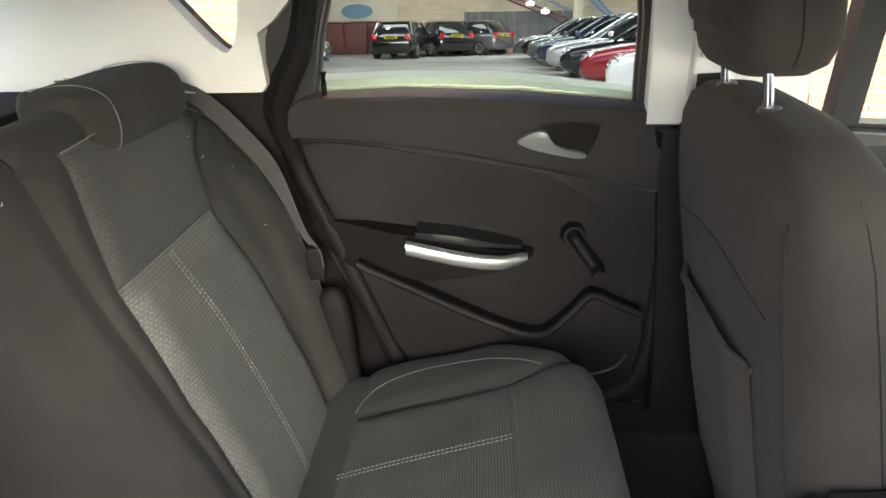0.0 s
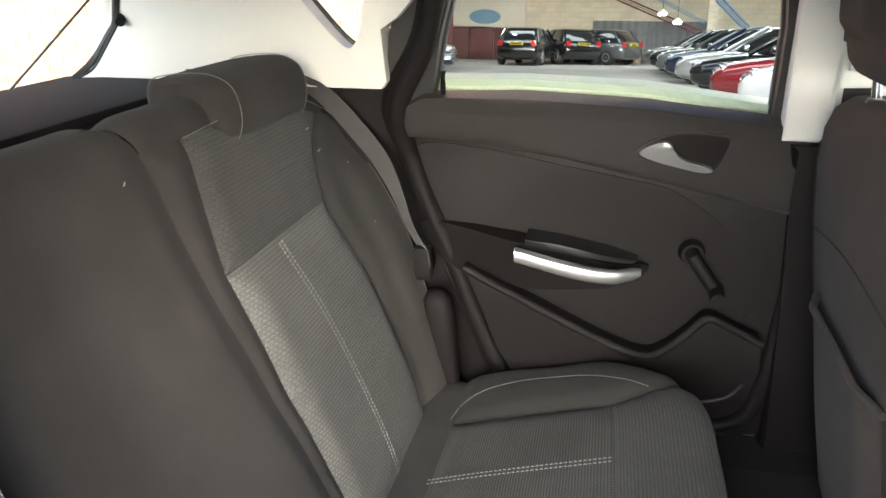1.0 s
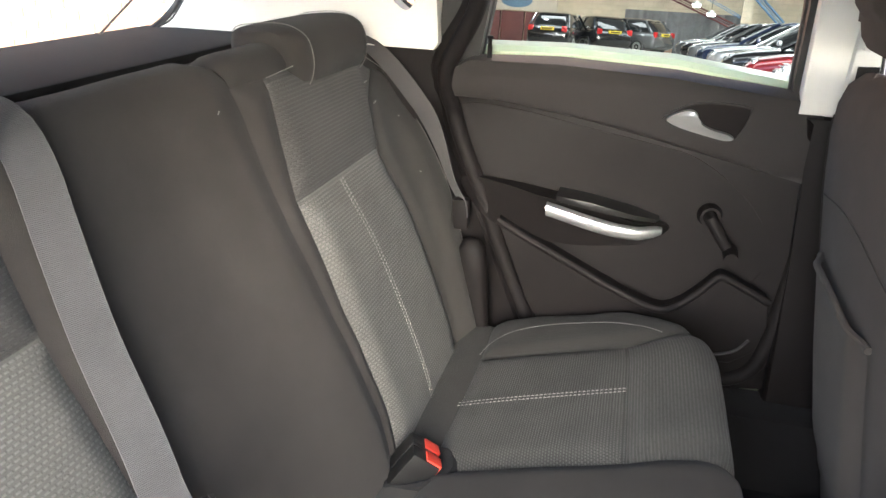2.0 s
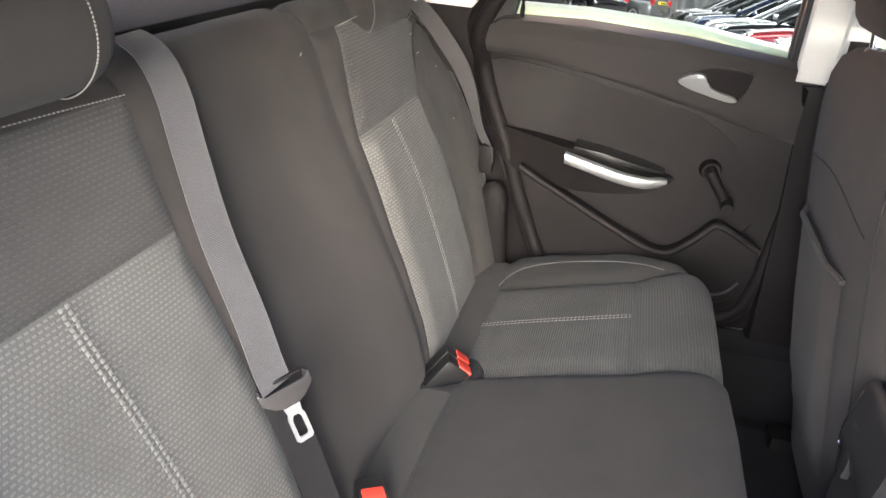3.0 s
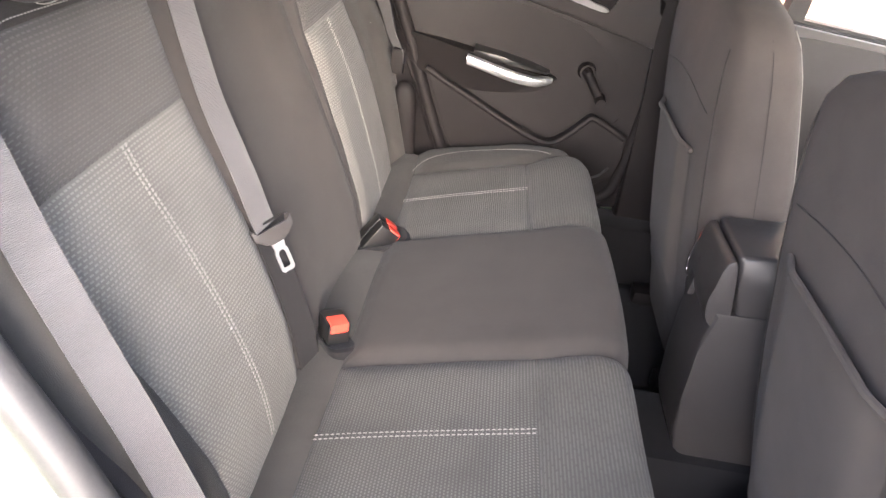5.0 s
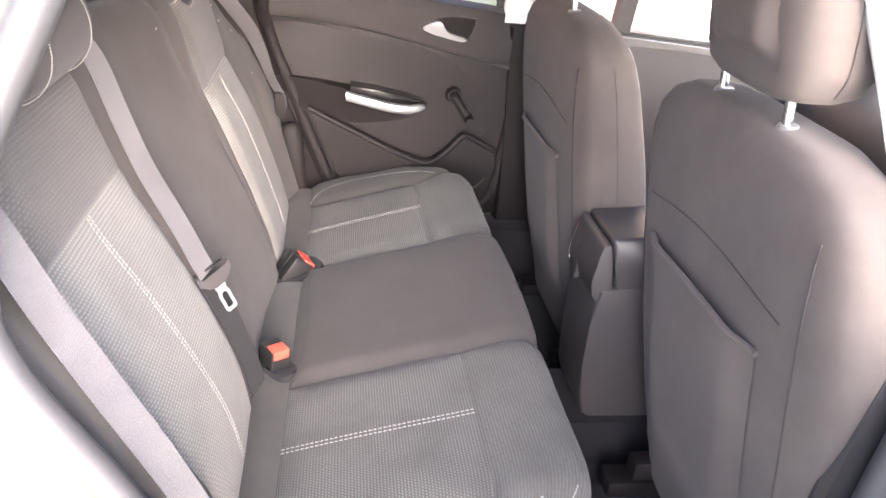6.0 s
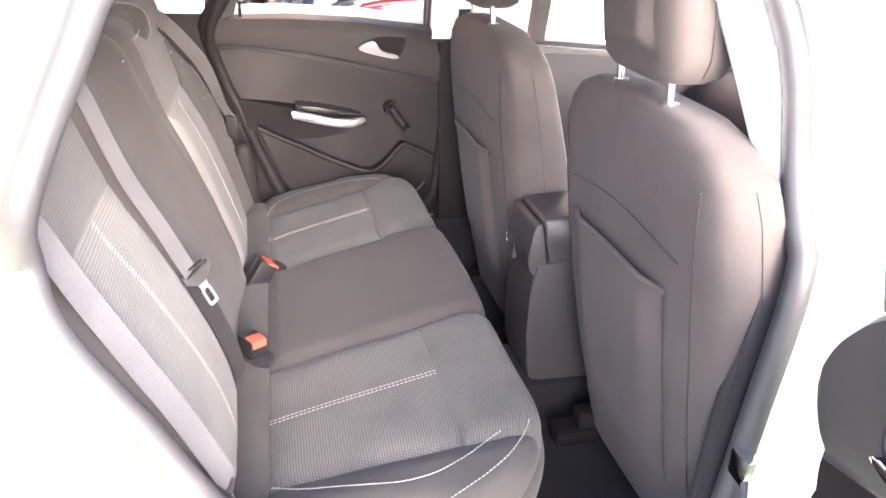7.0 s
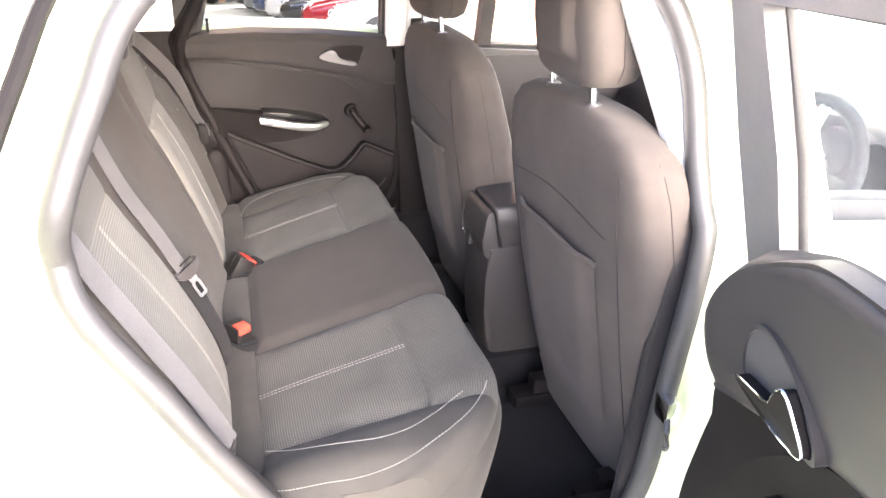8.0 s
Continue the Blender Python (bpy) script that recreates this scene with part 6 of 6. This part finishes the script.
for x, y, w, h, c in ((-1.9, 35.3, 0.4, 0.55, WHITEWASH), (-1.2, 35.2, 0.5, 0.35, MAROON), (-0.5, 35.4, 0.35, 0.4, BRICKWORK), (-2.9, 35.2, 0.6, 0.9, PLASTIC)):
    bin_ = thing("bin", HALL @ V(x, y, 0), "small bin standing against the back wall", "bin", "bins at the back wall")
    part("tub", loft([[HALL @ V(x + w / 2 * k * a, y + w / 2 * k * b, z) for a, b in oval(16, 4)] for k, z in ((0.85, 0.0), (1.0, h), (0.93, h), (0.8, 0.05))]), c, bin_)

# ---------------------------------------------------------------- parked cars
TINT = shiny("dark_car_glass", (0.02, 0.022, 0.024), 0.06, 0.0, 1.0)
LAMP = shiny("clear_headlamp", (0.75, 0.77, 0.8), 0.12, 0.6, 1.0)
TAIL = shiny("red_tail_lamp", (0.45, 0.02, 0.02), 0.2, 0.0, 1.0)
YELLOW = speckled("yellow_plate", (0.75, 0.60, 0.03), (0.7, 0.55, 0.03), 0.5, 30.0, 0.0, 3.0)
WHITE = speckled("white_plate", (0.8, 0.8, 0.78), (0.75, 0.75, 0.73), 0.5, 30.0, 0.0, 3.0)


def parked_car(paint, label, estate=0.0):
    """A saloon or hatchback, nose towards +x, standing on its own origin."""
    c = thing("parked_car", (0, 0, 0), label, "car", "parked cars")
    side = [(-2.05, 0.34, 0.72, 0.70), (-2.0, 0.26, 0.86, 0.78), (-1.85, 0.22, 0.95, 0.84), (-1.3, 0.20, 0.98, 0.88), (-0.4, 0.20, 0.95, 0.89), (0.5, 0.20, 0.92, 0.89), (0.95, 0.20, 0.90, 0.88), (1.5, 0.21, 0.83, 0.85), (1.85, 0.23, 0.76, 0.79), (2.02, 0.26, 0.68, 0.70), (2.10, 0.32, 0.58, 0.58)]
    part("body", loft([[V(x, w * a, (z0 + z1) / 2 + (z1 - z0) / 2 * b) for a, b in oval(28, 4.5)] for x, z0, z1, w in side]), paint, c, "", 45)
    rear = -1.75 - 0.1 * estate
    cab = [(0.88, rear, 1.02, 0.80), (1.05, rear + 0.08, 0.78, 0.77), (1.25, rear + 0.22, 0.45, 0.70), (1.38, rear + 0.42, 0.18, 0.64)]
    part("glasshouse", loft([[V((x0 + x1) / 2 + (x1 - x0) / 2 * a, w * b, z) for a, b in oval(28, 5)] for z, x0, x1, w in cab]), TINT, c, "dark tinted windows", 45)
    roof = [(1.36, rear + 0.36, 0.24, 0.66), (1.41, rear + 0.45, 0.12, 0.62), (1.44, rear + 0.62, -0.05, 0.52)]
    part("roof", loft([[V((x0 + x1) / 2 + (x1 - x0) / 2 * a, w * b, z) for a, b in oval(28, 5)] for z, x0, x1, w in roof]), paint, c, "", 45)
    for g in (1, -1):
        for a, b in (((1.05, 0.80, 0.86), (0.20, 0.66, 1.38)), ((rear + 0.02, 0.80, 0.88), (rear + 0.42, 0.64, 1.38)), ((-0.42, 0.81, 0.90), (-0.55, 0.655, 1.37))):
            part("pillar", tube([V(a[0], g * a[1], a[2]), V(b[0], g * b[1], b[2])], 0.045, 8), paint, c)
        part("headlamp", loft([[V(x + 0.10 * (1 - abs(a)) - 0.0, g * (0.56 + 0.15 * a), 0.66 + 0.075 * b) for a, b in oval(16, 2.6)] for x in (1.80, 1.93)]), LAMP, c, "clear headlamp")
        part("tail_lamp", box((-2.03, g * 0.66 - 0.10, 0.72), (-1.92, g * 0.66 + 0.10, 0.95), 0.03), TAIL, c, "red tail lamp")
        part("door_mirror", box((0.55, g * 0.95 - 0.09, 0.90), (0.66, g * 0.95 + 0.07, 1.02), 0.03), paint, c)
        for x in (-1.28, 1.30):
            rings = [[V(x + r * math.cos(t), g * y, 0.31 + r * math.sin(t)) for t in np.linspace(0, 2 * math.pi, 24, endpoint=False)] for r, y in ((0.19, 0.68), (0.29, 0.67), (0.31, 0.70), (0.31, 0.87), (0.29, 0.895), (0.20, 0.89))]
            tyre = part("wheel", loft(rings), RUBBER, c, "black tyre")
            rings = [[V(x + r * math.cos(t), g * y, 0.31 + r * math.sin(t)) for t in np.linspace(0, 2 * math.pi, 24, endpoint=False)] for r, y in ((0.205, 0.88), (0.20, 0.90), (0.06, 0.885), (0.03, 0.90))]
            part("rim", loft(rings), SILVER, tyre, "silver wheel rim")
    part("grille", box((2.00, -0.42, 0.56), (2.085, 0.42, 0.66), 0.02), BUCKLE_BLACK, c, "black grille")
    part("grille_bar", box((2.06, -0.40, 0.60), (2.10, 0.40, 0.62), 0.006), CHROME, c, "chrome grille bar")
    part("lower_intake", box((2.00, -0.55, 0.30), (2.095, 0.55, 0.42), 0.02), BUCKLE_BLACK, c, "black lower intake")
    part("front_plate", box((2.08, -0.26, 0.44), (2.115, 0.26, 0.55), 0.004), WHITE, c, "white plate with a dark bar")
    part("rear_plate", box((-2.075, -0.26, 0.78), (-2.0, 0.26, 0.89), 0.004), YELLOW, c, "yellow plate with a dark bar")
    part("plate_bar", box((-2.079, -0.20, 0.81), (-2.07, 0.20, 0.86), 0.0), BUCKLE_BLACK, c)
    return c


def car_paint(name, colour, metal=0.2):
    return shiny(name, colour, 0.22, metal, 1.0)


BLACK_P, RED_P = car_paint("black_car_paint", (0.012, 0.012, 0.014)), car_paint("red_car_paint", (0.20, 0.010, 0.014))
SILVER_P, BLUE_P = car_paint("silver_car_paint", (0.55, 0.56, 0.57), 0.6), car_paint("navy_car_paint", (0.02, 0.03, 0.07))
WHITE_P, GREY_P = car_paint("white_car_paint", (0.75, 0.75, 0.74)), car_paint("grey_car_paint", (0.12, 0.125, 0.13), 0.4)
row = [(9.3, WHITE_P, "white"), (11.8, RED_P, "dark red"), (14.6, BLACK_P, "black"), (17.3, SILVER_P, "silver"), (20.0, BLUE_P, "navy blue"), (22.7, GREY_P, "dark grey"), (25.4, BLACK_P, "black"), (28.1, GREY_P, "dark grey")]
for y, paint, colour in row:
    one = parked_car(paint, colour + " car parked in a row along the hall")
    one.matrix_world = HALL @ pose(1.15 - 0.075 * (y - 11.6) + 2.1, y, 0, 0, 0, 172)
for y, x, paint, colour in ((20.0, -5.3, BLUE_P, "navy blue"), (22.8, -5.9, BLACK_P, "black"), (25.6, -6.6, GREY_P, "dark grey"), (28.4, -7.4, RED_P, "dark red")):
    one = parked_car(paint, colour + " car parked across the hall")
    one.matrix_world = HALL @ pose(x - 2.1, y, 0, 0, 0, -14)
for y, x, paint, colour, turn in ((31.0, -4.75, BLACK_P, "black", 84), (33.2, -3.6, BLACK_P, "black", 120), (33.8, -2.4, GREY_P, "dark grey", 150)):
    one = parked_car(paint, colour + " hatchback seen from behind in the hall", 1.0)
    one.matrix_world = HALL @ pose(x, y, 0, 0, 0, turn)

# ---------------------------------------------------------------- bricks of the doorway walls


def brick_corners(x0, x1, z0, z1):
    """A worn brick: a face a little smaller than its foot."""
    e = 0.004
    foot = [(x0, 4.001, z0), (x1, 4.001, z0), (x1, 4.001, z1), (x0, 4.001, z1)]
    rim = [(x0, 3.992, z0), (x1, 3.992, z0), (x1, 3.992, z1), (x0, 3.992, z1)]
    face = [(x0 + e, 3.988, z0 + e), (x1 - e, 3.988, z0 + e), (x1 - e, 3.988, z1 - e), (x0 + e, 3.988, z1 - e)]
    return foot + rim + face


BRICK_FACES = [(a + i, a + (i + 1) % 4, b + (i + 1) % 4, b + i) for a, b in ((0, 4), (4, 8)) for i in range(4)] + [(8, 9, 10, 11)]
shared = {}


def lay_bricks(wall, x0, x1, singles):
    """Courses in stretcher bond; those inside singles are objects, the rest one mesh."""
    verts, faces, course = [], [], 0
    z = -0.6
    while z < 4.1:
        x = x0 + (0.1125 if course % 2 else 0.0)
        spans = [(x0, x0 + 0.1025)] if course % 2 else []
        while x < x1 - 0.03:
            spans.append((x, min(x + 0.215, x1)))
            x += 0.225
        for a, b in spans:
            if singles[0] < a < singles[1] and singles[2] < z < singles[3]:
                key = round(b - a, 3)
                if key not in shared:
                    me = bpy.data.meshes.new("brick")
                    me.from_pydata([(q[0], q[1], q[2]) for q in brick_corners(0.0, b - a, 0.0, 0.065)], [], BRICK_FACES)
                    me.materials.append(BRICK_ONE)
                    shared[key] = me
                ob = new("brick", shared[key])
                ob.parent = wall
                ob.location = (a, 0, z)
            else:
                k = len(verts)
                verts += brick_corners(a, b, z, z + 0.065)
                faces += [tuple(k + i for i in f) for f in BRICK_FACES]
        z += 0.075
        course += 1
    me = bpy.data.meshes.new("brick_courses")
    me.from_pydata(verts, [], faces)
    me.materials.append(BRICK_MANY)
    rest = new("brick_courses", me)
    rest.parent = wall
    tagged(rest, "courses of orange brick", "", "", "stuff")


lay_bricks(wall_1, -13.95, -1.21, (-3.4, -1.15, 0.0, 2.0))
lay_bricks(wall_2, 1.605, 2.265, (1.55, 2.4, -0.2, 3.2))
